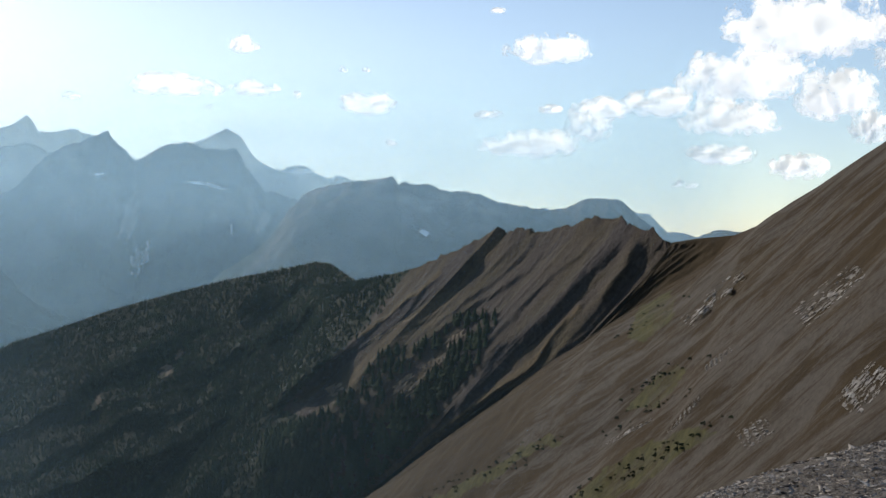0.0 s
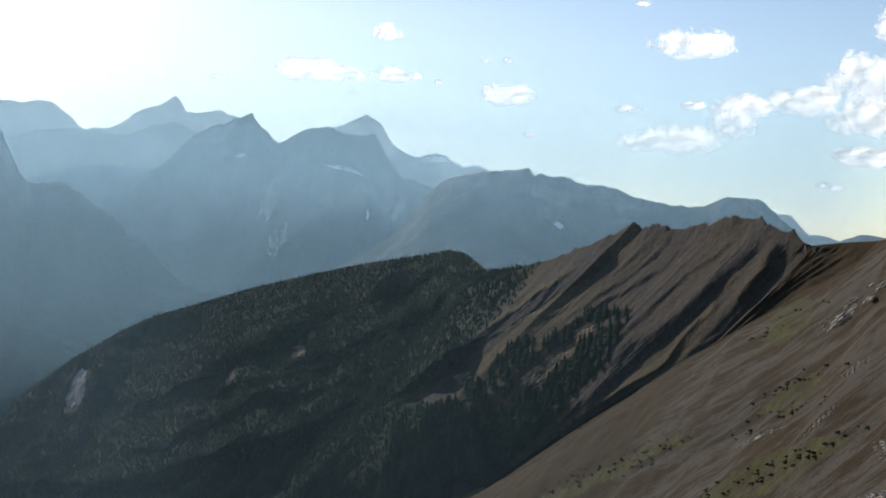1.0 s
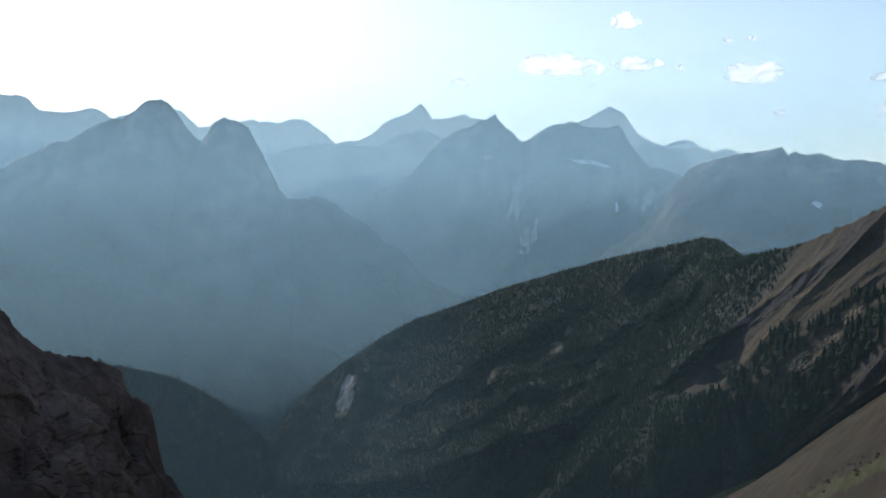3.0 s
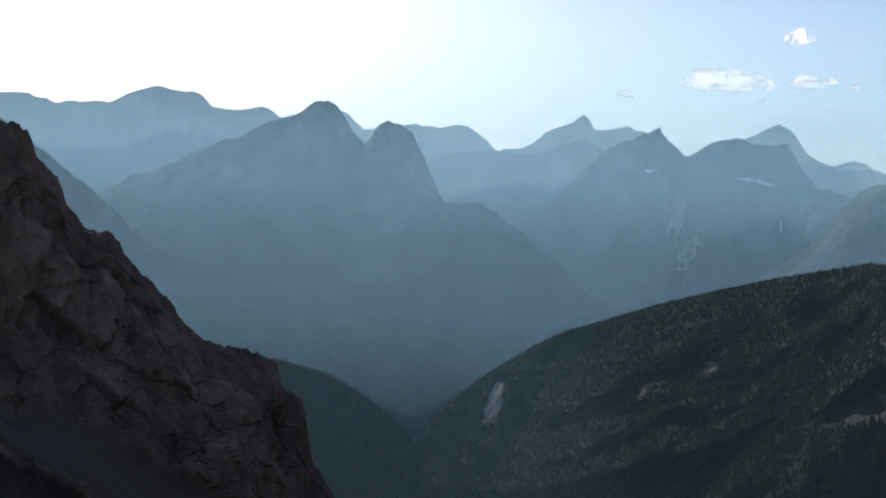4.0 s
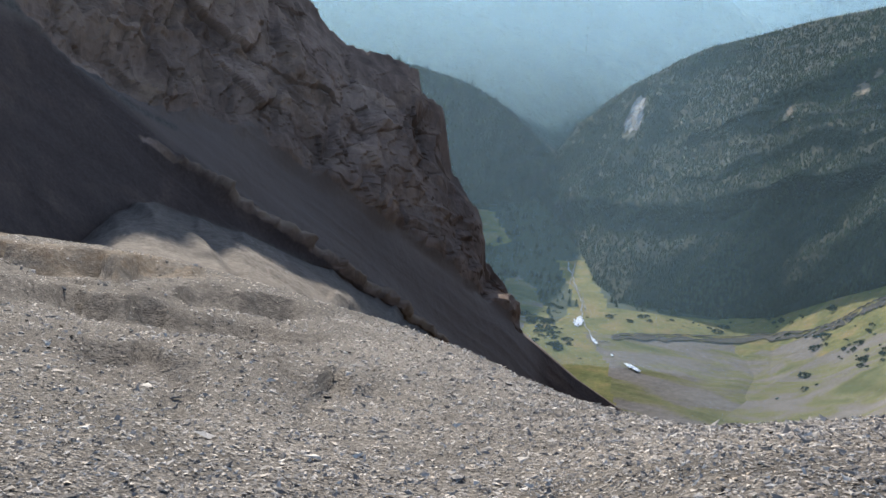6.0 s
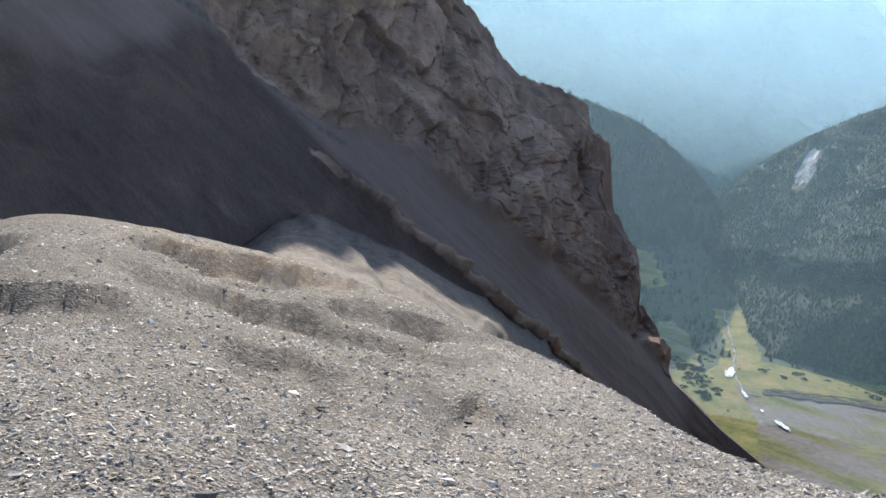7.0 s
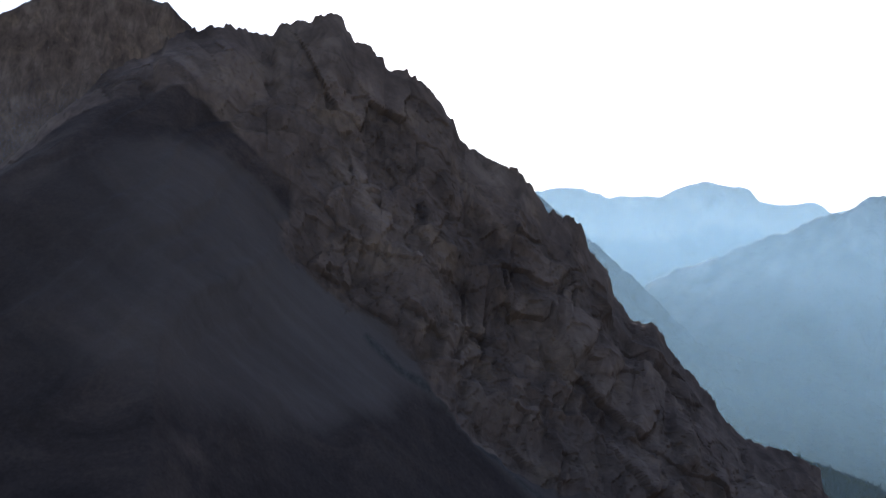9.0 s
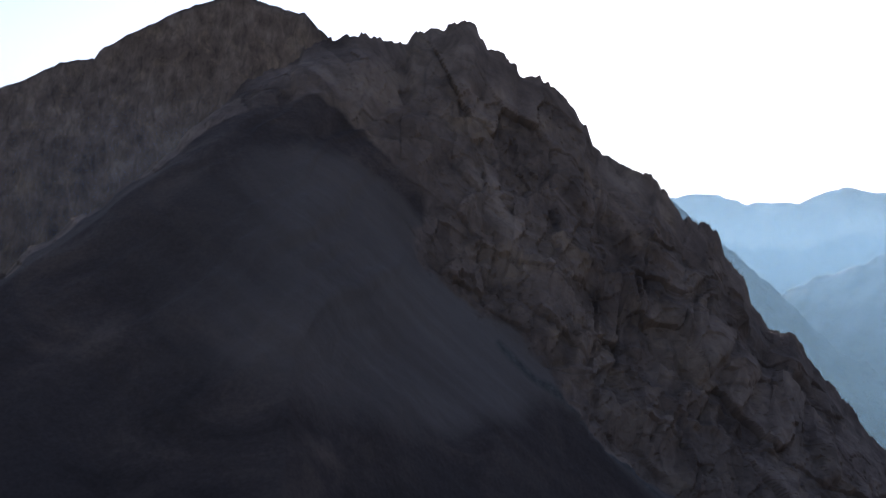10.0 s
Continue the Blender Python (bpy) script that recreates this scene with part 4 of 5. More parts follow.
    d = d + (1 - rocky) * smooth(0.9, 1.2, v) * (smooth(2.6, 1.8, v) * (0.45 * rills + 2.5 * fbm(p * 0.012, 3, 44)) + 1.0 * fbm(p * 0.045, 4, 39) + smooth(1.9, 2.3, v) * 1.6 * ridged(p * 0.035, 4, 46))
    d = d + flank * smooth(0.1, 0.4, v) * smooth(2.0, 1.2, v) * 4.5 * ridged(np.stack([(el + 0.9 * az) * 0.16 + 0.4 * wob, run * 0.03, flat], -1), 4, 47, 0.55)
    g = g + nrm * d[..., None]
    rough = fbm(p * 0.06, 4, 48, 0.6)
    # low gravel banks on the near side of the basin
    for bank in ([(44.9, -12.2), (42.8, -13.6), (41, -15)], [(42.0, -13.3), (38.4, -15.4), (35, -17)], [(40.0, -13.8), (36.6, -15.75), (34, -17.2)]):
        g[..., 2] += smooth(1.9, 2.1, v) * 1.6 * np.exp(-(course(az + 0.2 * rough, el + 0.2 * rough, bank)[0] / 0.28) ** 2)
    for dip_line in ([(43.4, -12.6), (41.9, -13.7), (40.2, -15.2)], [(41.2, -13.4), (38.6, -14.9), (36, -16.4)]):
        g[..., 2] -= smooth(1.9, 2.1, v) * 1.6 * np.exp(-(course(az + 0.2 * rough, el + 0.2 * rough, dip_line)[0] / 0.3) ** 2)
    g[..., 2] += smooth(1.9, 2.2, v) * (0.35 * fbm(p * 0.25, 4, 49, 0.65) + 0.2 * ridged(p * 0.15, 3, 53))
    # a broken skyline
    step, _ = facets(np.stack([az * 1.5, flat + 0.5], -1), 86)
    notch, _ = facets(np.stack([az * 4.6, flat + 0.5], -1), 87)
    g[..., 2] += smooth(0.05, 0, np.abs(v)) * smooth(24, 29, az) * (1.5 * step + 1.0 * notch + 1.0 * fbm(p * 0.3, 3, 40, 0.7) - 0.3)
    aw, ew = az + 0.9 * wob + 0.9 * rough, el + 0.9 * wob + 0.7 * rough
    fan = blurred(within(aw, ew, [(90, -9), (75, -5), (66, -4.2), (62.3, -4.4), (58.7, -5.3), (55, -5.8), (51.9, -4.9), (50.6, -3.6), (49.2, -4.3), (47.2, -6.3), (44.9, -8.1), (43.4, -9.4), (39.1, -12.35), (35.3, -14.65), (32.5, -16.6),
                          (30.2, -18.4), (26, -20.6), (26, -17), (33, -11), (42, -6), (49, -2), (54, 1.5), (58, 5), (62, 7), (68, 4), (80, -2)]) * smooth(72, 60, az), 5)
    streak = np.exp(-(course(az, el, [(52.6, -1.5), (51.0, -2.9), (49.2, -4.2), (47.0, -6.1), (44.9, -7.9), (43, -8.7)])[0] / 0.22) ** 2)
    gravel = np.maximum(smooth(1.85, 2.2, v + 0.1 * warp) * smooth(27, 31, az), 0.75 * streak)
    ledge = np.maximum(rib * (0.15 + 0.7 * smooth(46, 41, az)), 0.5 * smooth(0.35, 0.95, v) * rocky * smooth(52, 46, az))
    masks = {"scree": np.clip(1 - rocky - rib * smooth(47, 42, az), 0, 1), "talus": fan * (0.72 + 0.28 * smooth(60, 50, az)), "gravel": gravel, "joint": 0.25 * smooth(0.06, 0, gap) + 0.2 * smooth(0.07, 0, chink),
             "tone": 0.9 * big + 0.5 * small, "ledge": ledge}
    return tagged(new("rock_mountain", sheet(g, CLIFF, masks, (rocky < 0.5)[:-1, :-1].reshape(-1), np.stack([dip * 8, run * 8], -1))), "dark shaded rock crag with grey scree fans", "mountain")


build_crag()


# ---- haze in the valleys, stood in for by tinted veils one behind the other ----
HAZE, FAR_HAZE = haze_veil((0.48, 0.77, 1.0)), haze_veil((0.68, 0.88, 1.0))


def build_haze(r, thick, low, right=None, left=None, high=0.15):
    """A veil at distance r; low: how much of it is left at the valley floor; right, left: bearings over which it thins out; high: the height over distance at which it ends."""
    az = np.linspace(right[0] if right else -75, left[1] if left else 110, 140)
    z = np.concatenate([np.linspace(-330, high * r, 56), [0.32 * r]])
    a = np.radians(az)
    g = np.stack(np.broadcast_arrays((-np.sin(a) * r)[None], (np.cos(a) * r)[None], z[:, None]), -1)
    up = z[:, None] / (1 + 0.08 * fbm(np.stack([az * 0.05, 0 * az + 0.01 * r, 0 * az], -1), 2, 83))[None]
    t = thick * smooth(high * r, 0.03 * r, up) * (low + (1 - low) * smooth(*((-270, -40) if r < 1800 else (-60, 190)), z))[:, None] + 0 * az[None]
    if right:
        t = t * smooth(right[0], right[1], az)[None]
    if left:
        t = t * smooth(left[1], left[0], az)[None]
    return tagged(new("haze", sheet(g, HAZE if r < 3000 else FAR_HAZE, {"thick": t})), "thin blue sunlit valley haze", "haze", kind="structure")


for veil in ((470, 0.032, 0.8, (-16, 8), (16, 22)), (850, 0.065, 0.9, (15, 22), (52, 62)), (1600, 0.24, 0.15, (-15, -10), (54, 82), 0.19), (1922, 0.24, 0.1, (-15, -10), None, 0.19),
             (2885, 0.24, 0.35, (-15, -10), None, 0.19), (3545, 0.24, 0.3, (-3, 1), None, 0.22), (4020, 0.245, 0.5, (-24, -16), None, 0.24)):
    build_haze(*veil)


# ---- trees ----
def leaf_mat():
    n = Nodes("conifer_needles")
    info = n.t.nodes.new("ShaderNodeNewGeometry").outputs["Random Per Island"]
    tone = n.ramp(n.noise(0.05, 4), [(0.3, (0.0258, 0.03956, 0.02236)), (0.7, (0.0473, 0.0602, 0.03096))])
    tone = n.mix(1.0, tone, n.ramp(n.noise(0.011, 4, distort=0.8), [(0.38, 0.6), (0.62, 1.25)]), "MULTIPLY")
    tone = n.mix(n.ramp(info, [(0.0, 0.0), (1.0, 0.12)]), tone, (0.055, 0.068, 0.032))
    n.bsdf.inputs["Specular IOR Level"].default_value = 0.02
    return n.done(tone, n.noise(2.0, 3), 0.3, 0.5, 0.95)


def bark_mat():
    n = Nodes("conifer_bark")
    return n.done(n.ramp(n.noise(3.0, 4, stretch=(1, 1, 0.2)), [(0.3, (0.05, 0.038, 0.03)), (0.7, (0.13, 0.10, 0.08))]), n.noise(6.0, 4), 0.05)


NEEDLES, BARK = leaf_mat(), bark_mat()


def tri_mesh(name, verts, tris, material, smooth_shade=False):
    me = bpy.data.meshes.new(name)
    me.vertices.add(len(verts))
    me.vertices.foreach_set("co", np.asarray(verts, np.float32).reshape(-1))
    t = np.asarray(tris, np.int32)
    me.loops.add(t.size)
    me.loops.foreach_set("vertex_index", t.reshape(-1))
    me.polygons.add(len(t))
    me.polygons.foreach_set("loop_start", np.arange(0, t.size, 3, dtype=np.int32))
    me.polygons.foreach_set("use_smooth", np.full(len(t), smooth_shade))
    me.materials.append(material)
    me.update()
    me.validate()
    return me


def crown_shape(rng, whorls, arms, width):
    """A conifer crown one metre high: whorls of drooping ragged boughs."""
    verts, tris = [], []
    for w in range(whorls):
        f = w / whorls
        z0 = 0.10 + 0.86 * f
        rad = width * (1 - f) ** 0.85 * rng.uniform(0.75, 1.15) + 0.015
        spin = rng.uniform(0, 6.28)
        for a in range(arms):
            t = spin + 6.283 * (a + rng.uniform(-0.25, 0.25)) / arms
            r = rad * rng.uniform(0.6, 1.2)
            h = 0.55 * 6.283 / arms
            k = len(verts)
            lift = 0.95 / whorls
            verts += [(0, 0, min(1.0, z0 + 1.3 * lift)), (r * math.cos(t - h), r * math.sin(t - h), z0 - 0.35 * lift * rng.uniform(0.5, 1.5)),
                      (1.12 * r * math.cos(t), 1.12 * r * math.sin(t), z0 - 0.1 * lift), (r * math.cos(t + h), r * math.sin(t + h), z0 - 0.35 * lift * rng.uniform(0.5, 1.5))]
            tris += [(k, k + 1, k + 2), (k, k + 2, k + 3)]
    k = len(verts)
    verts += [(0.02, 0, 0.9), (-0.012, 0.018, 0.9), (-0.012, -0.018, 0.9), (0, 0, 1.04)]
    tris += [(k, k + 1, k + 3), (k + 1, k + 2, k + 3), (k + 2, k, k + 3)]
    return np.array(verts), np.array(tris)


def scatter_points(g, weight, count, seed):
    """Random places on a grid of land, by area and weight."""
    rng = np.random.default_rng(seed)
    a = np.linalg.norm(np.cross(g[1:, :-1] - g[:-1, :-1], g[:-1, 1:] - g[:-1, :-1]), axis=-1)
    w = (a * np.asarray(weight)[:-1, :-1]).reshape(-1)
    pick = rng.choice(len(w), count, p=w / w.sum())
    i, j = np.divmod(pick, g.shape[1] - 1)
    s, t = rng.random(count)[:, None], rng.random(count)[:, None]
    return (g[i, j] * (1 - s) * (1 - t) + g[i + 1, j] * s * (1 - t) + g[i, j + 1] * (1 - s) * t + g[i + 1, j + 1] * s * t)


def forest(name, label, places, size, seed, whorls=4, arms=4):
    rng = random.Random(seed)
    kinds = [crown_shape(rng, whorls, arms, rng.uniform(0.22, 0.34)) for _ in range(6)]
    r = np.random.default_rng(seed)
    vs, ts, base = [], [], 0
    for q, (kv, kt) in enumerate(kinds):
        at = places[q::len(kinds)]
        h = r.uniform(size[0], size[1], len(at)) * r.uniform(0.75, 1.0, len(at))
        wide = h * r.uniform(0.85, 1.3, len(at))
        spin = r.uniform(0, 6.28, len(at))
        x = kv[None, :, 0] * np.cos(spin)[:, None] - kv[None, :, 1] * np.sin(spin)[:, None]
        y = kv[None, :, 0] * np.sin(spin)[:, None] + kv[None, :, 1] * np.cos(spin)[:, None]
        v = np.stack([x * wide[:, None], y * wide[:, None], kv[None, :, 2] * h[:, None]], -1) + at[:, None, :] - (0, 0, 0.6)
        t = kt[None] + (base + np.arange(len(at)) * len(kv))[:, None, None]
        vs.append(v.reshape(-1, 3))
        ts.append(t.reshape(-1, 3))
        base += v.shape[0] * v.shape[1]
    me = tri_mesh(name, np.concatenate(vs), np.concatenate(ts), NEEDLES, True)
    return tagged(new(name, me), label, "forest", kind="stuff")


front = RIDGE_GRID[31:]
dense = RIDGE_WOODS[31:]
front_az = np.degrees(np.arctan2(-front[..., 0], front[..., 1]))
front_el = np.degrees(np.arctan2(front[..., 2], np.hypot(front[..., 0], front[..., 1])))
SPOTS = ((12.45, -5.4, 0.7, 0.5, 40), (11.9, -4.7, 0.3, 0.7, -30), (4.95, -6.4, 0.9, 0.55, 25), (1.9, -3.4, 1.8, 0.25, 33), (3.1, -4.1, 0.9, 0.22, 33), (15.4, -6.6, 0.3, 0.6, -20),
         (1.6, -6.2, 1.9, 0.8, 38), (0.4, -5.2, 1.4, 0.55, 38), (-0.6, -4.1, 1.3, 0.45, 38))
SCAR = (22.15, -7.3, 0.75, 1.9, -16)
bare = np.ones(front.shape[:2])
for a, e, w, h, tilt in SPOTS + (SCAR,):
    c, sn = math.cos(radians(tilt)), math.sin(radians(tilt))
    x, y = -(front_az - a), front_el - e
    bare[((x * c + y * sn) / (0.6 * w)) ** 2 + ((-x * sn + y * c) / (0.6 * h + 0.08)) ** 2 < 1] = 0
clear = smooth(-0.1, 0.15, fbm(front * 0.012, 3, 91)) * 0.45 + 0.55
forest("forest", "dark green conifer forest on the spur", scatter_points(front, dense * clear * bare * (1 - FLANK[31:]), 34000, 1), (2.7, 5.0), 1, 3, 4)
forest("forest", "conifers in clumps on the ridge flank", scatter_points(front, FLANK[31:] * bare, 650, 2), (7, 11), 2, 6, 5)
shoulder = GRIDS[WOODED.name]
forest("forest", "hazy conifer forest on the shoulder", scatter_points(shoulder, np.ones(shoulder.shape[:2]), 5500, 3), (4.5, 7.5), 3, 3, 4)
vr = np.hypot(VALLEY_GRID[..., 0], VALLEY_GRID[..., 1])
va = np.degrees(np.arctan2(-VALLEY_GRID[..., 0], VALLEY_GRID[..., 1]))
forest("forest", "conifer forest on the valley floor", scatter_points(VALLEY_GRID, VALLEY_WOODS * (vr < 1800) * (va > 8) * (va < 36), 5000, 4), (5, 9), 4)


def conifer(rng, height):
    root = new("conifer_tree")
    seg = 7
    rings = [(0.0, 0.022), (0.25, 0.016), (0.6, 0.009), (0.97, 0.002)]
    verts = [(r * math.cos(6.283 * k / seg) * height, r * math.sin(6.283 * k / seg) * height, z * height - 0.5) for z, r in rings for k in range(seg)]
    tris = []
    for a in range(len(rings) - 1):
        for k in range(seg):
            p, q = a * seg + k, a * seg + (k + 1) % seg
            tris += [(p, q, q + seg), (p, q + seg, p + seg)]
    trunk = new("trunk", tri_mesh("trunk", verts, tris, BARK, True))
    v, t = crown_shape(rng, 13, 9, rng.uniform(0.19, 0.26))
    crown = new("crown", tri_mesh("crown", v * height, t, NEEDLES))
    for o in (trunk, crown):
        o.parent = root
    return tagged(root, "dark green conifer on the ridge flank", "tree", "conifers on the ridge flank")


tree_rng = random.Random(12)
kinds = [conifer(tree_rng, h) for h in (9.0, 10.5, 12, 10.0, 8.0, 12.5)]
spots = scatter_points(front, bare * FLANK[31:] * smooth(0.35, 0.7, np.linspace(0, 1, front.shape[0]))[:, None], 240, 6)
for i, at in enumerate(spots):
    m = pose(at[0], at[1], at[2] - 0.3, 0, 0, tree_rng.uniform(0, 360))
    if i < len(kinds):
        kinds[i].matrix_basis = m
    else:
        copy_thing(kinds[i % len(kinds)], m)


# ---- clouds, far off in the sky ----
def cloud_mat():
    n = Nodes("cloud")
    n.t.nodes.remove(n.bsdf)
    seed = n.t.nodes.new("ShaderNodeObjectInfo").outputs["Random"]
    shift = n.t.nodes.new("ShaderNodeCombineXYZ")
    n.link(n.math("MULTIPLY", seed, 50.0), shift.inputs[2])
    add = n.t.nodes.new("ShaderNodeVectorMath")
    n.link(n.world, add.inputs[0])
    n.link(shift.outputs[0], add.inputs[1])
    puffs = n.noise(0.016, 9, 0.66, at=add.outputs[0], distort=0.3)
    dens = n.math("ADD", n.attr("body"), n.math("MULTIPLY", n.math("SUBTRACT", puffs, 0.5), 3.2))
    alpha = n.ramp(dens, [(0.30, 0.0), (0.5, 0.45), (0.9, 0.96)])
    # shading painted into the tone: grey undersides, white tops
    puff_shade = n.math("ADD", n.math("MULTIPLY", n.noise(0.016, 7, 0.55, at=add.outputs[0]), 0.8), n.math("MULTIPLY", n.attr("lift"), 0.4))
    tone = n.ramp(puff_shade, [(0.26, (0.70, 0.74, 0.80)), (0.48, (0.90, 0.915, 0.93)), (0.66, (1.0, 0.985, 0.96))])
    clear = n.t.nodes.new("ShaderNodeBsdfTransparent")
    thru, face = n.t.nodes.new("ShaderNodeBsdfTranslucent"), n.t.nodes.new("ShaderNodeBsdfDiffuse")
    both, mix = n.t.nodes.new("ShaderNodeMixShader"), n.t.nodes.new("ShaderNodeMixShader")
    both.inputs[0].default_value = 0.15
    n.link(tone, thru.inputs[0])
    n.link(tone, face.inputs[0])
    n.link(thru.outputs[0], both.inputs[1])
    n.link(face.outputs[0], both.inputs[2])
    # added glow that keeps the cloud bright against the sky
    glow, lit = n.t.nodes.new("ShaderNodeEmission"), n.t.nodes.new("ShaderNodeAddShader")
    n.link(tone, glow.inputs[0])
    glow.inputs[1].default_value = 0.38
    n.link(both.outputs[0], lit.inputs[0])
    n.link(glow.outputs[0], lit.inputs[1])
    n.link(alpha, mix.inputs[0])
    n.link(clear.outputs[0], mix.inputs[1])
    n.link(lit.outputs[0], mix.inputs[2])
    n.link(mix.outputs[0], n.out.inputs["Surface"])
    return n.mat


CLOUD = cloud_mat()


def cloud(az, el, w, h, d, dens):
    """A small cumulus about w by h degrees: a bulging bank with a flat base and ragged edges."""
    k = 28
    s, t = np.meshgrid(np.linspace(-1, 1, k * 2), np.linspace(-1, 1, k))
    low = np.where(t < 0, 1.5, 1.0)
    r = np.sqrt(s * s + (t * low) ** 2)
    a, e = np.radians(az - s * w * 0.75), np.radians(el + t * h * 0.8)
    dist = d - 60 * np.sqrt(np.clip(1 - r * r, 0, 1)) + 15 * fbm(np.stack([s * 4, t * 4, 0 * s + az], -1), 3, 7)
    g = np.stack([-np.sin(a) * np.cos(e), np.cos(a) * np.cos(e), np.sin(e)], -1) * dist[..., None]
    me = sheet(g, CLOUD, {"body": 0.15 + dens * (1 - smooth(0.2, 0.95, r)) - 1.2 * smooth(0.7, 1.0, r), "lift": t})
    bm = bmesh.new()
    bm.from_mesh(me)
    bm.verts.ensure_lookup_table()
    bmesh.ops.delete(bm, geom=[bm.verts[q] for q in np.nonzero(r.reshape(-1) > 1.0)[0]], context="VERTS")
    bm.to_mesh(me)
    bm.free()
    return tagged(new("cloud", me), "small white fair-weather cumulus cloud", "cloud", "clouds in the sky")


for az, el, w, h, dens in ((-4.91, 8.92, 3.93, 1.48, 0.95), (-16.15, 9.48, 6.89, 3.28, 1.05), (-17.4, 6.6, 3.44, 2.62, 1), (-13.6, 7.49, 5.57, 2.79, 1), (-13.12, 5.71, 4.43, 1.8, 0.95),
                           (-9.85, 6.44, 3.77, 1.39, 0.85), (-6.68, 5.57, 2.13, 1.8, 0.85), (-7.19, 6.23, 2.62, 1.15, 0.85), (-4.07, 4.67, 4.43, 1.39, 0.85), (-4.91, 6.31, 1.07, 0.46, 0.75),
                           (-2.12, 6.11, 1.23, 0.49, 0.75), (-12.47, 4.12, 3.28, 0.98, 0.85), (-15.83, 3.52, 2.46, 1.31, 0.75), (-18.78, 5.15, 1.97, 1.64, 0.8), (-19.46, 9.39, 1.31, 1.31, 0.8),
                           (-2.46, 10.76, 0.82, 0.3, 0.6), (-11.41, 8.05, 0.82, 0.82, 0.8), (-11, 2.84, 1.48, 0.57, 0.55), (9.03, 9.07, 1.29, 0.9, 0.85), (12.08, 7.2, 4.23, 1.24, 0.75),
                           (8.71, 7.2, 2.36, 0.8, 0.8), (3.33, 6.53, 2.74, 1.12, 0.75), (6.65, 6.98, 0.45, 0.5, 0.7), (4.62, 8.1, 0.45, 0.35, 0.6), (3.52, 8.13, 0.45, 0.35, 0.6),
                           (2.43, 4.82, 0.65, 0.35, 0.6), (10.59, 6.36, 0.5, 0.35, 0.6), (16.46, 6.65, 1.24, 0.45, 0.5), (-21.5, 8, 4.5, 3, 1)):
    cloud(az, el, w, h, 3980, dens)


# ---- patches that lie on the land: snow, bare rock, stream ----
def snow_mat():
    n = Nodes("old_snow")
    return n.done(n.ramp(n.noise(0.3, 6), [(0.3, (0.74, 0.76, 0.79)), (0.7, (0.93, 0.93, 0.93))]), n.noise(0.5, 5), 0.4, 0.4, 0.6)


def pale_rock_mat():
    n = Nodes("pale_rock")
    return n.done(n.ramp(n.noise(0.12, 8, 0.7, distort=0.5), [(0.3, (0.14, 0.125, 0.11)), (0.5, (0.26, 0.24, 0.215)), (0.7, (0.40, 0.38, 0.35))]), n.noise(0.25, 9, 0.7), 2.0, 0.9)


def tan_rock_mat():
    n = Nodes("tan_earth")
    return n.done(n.ramp(n.noise(0.12, 8, 0.7), [(0.3, (0.10, 0.078, 0.052)), (0.7, (0.22, 0.165, 0.11))]), n.noise(0.25, 8, 0.7), 1.0, 0.8)


def scar_mat():
    n = Nodes("white_scar_rock")
    return n.done(n.ramp(n.noise(0.1, 8, 0.7, stretch=(1, 1, 0.3)), [(0.35, (0.1, 0.095, 0.09)), (0.55, (0.24, 0.23, 0.215)), (0.7, (0.36, 0.35, 0.335))]), n.noise(0.25, 8), 1.0, 0.8)


def gully_mat():
    n = Nodes("pale_gully_rock")
    return n.done(n.ramp(n.noise(0.03, 8, 0.7), [(0.3, (0.20, 0.19, 0.175)), (0.7, (0.40, 0.38, 0.355))]), n.noise(0.1, 8), 3.0, 0.6)


SNOW, PALE, TAN, SCAR_ROCK, GULLY_ROCK = snow_mat(), pale_rock_mat(), tan_rock_mat(), scar_mat(), gully_mat()


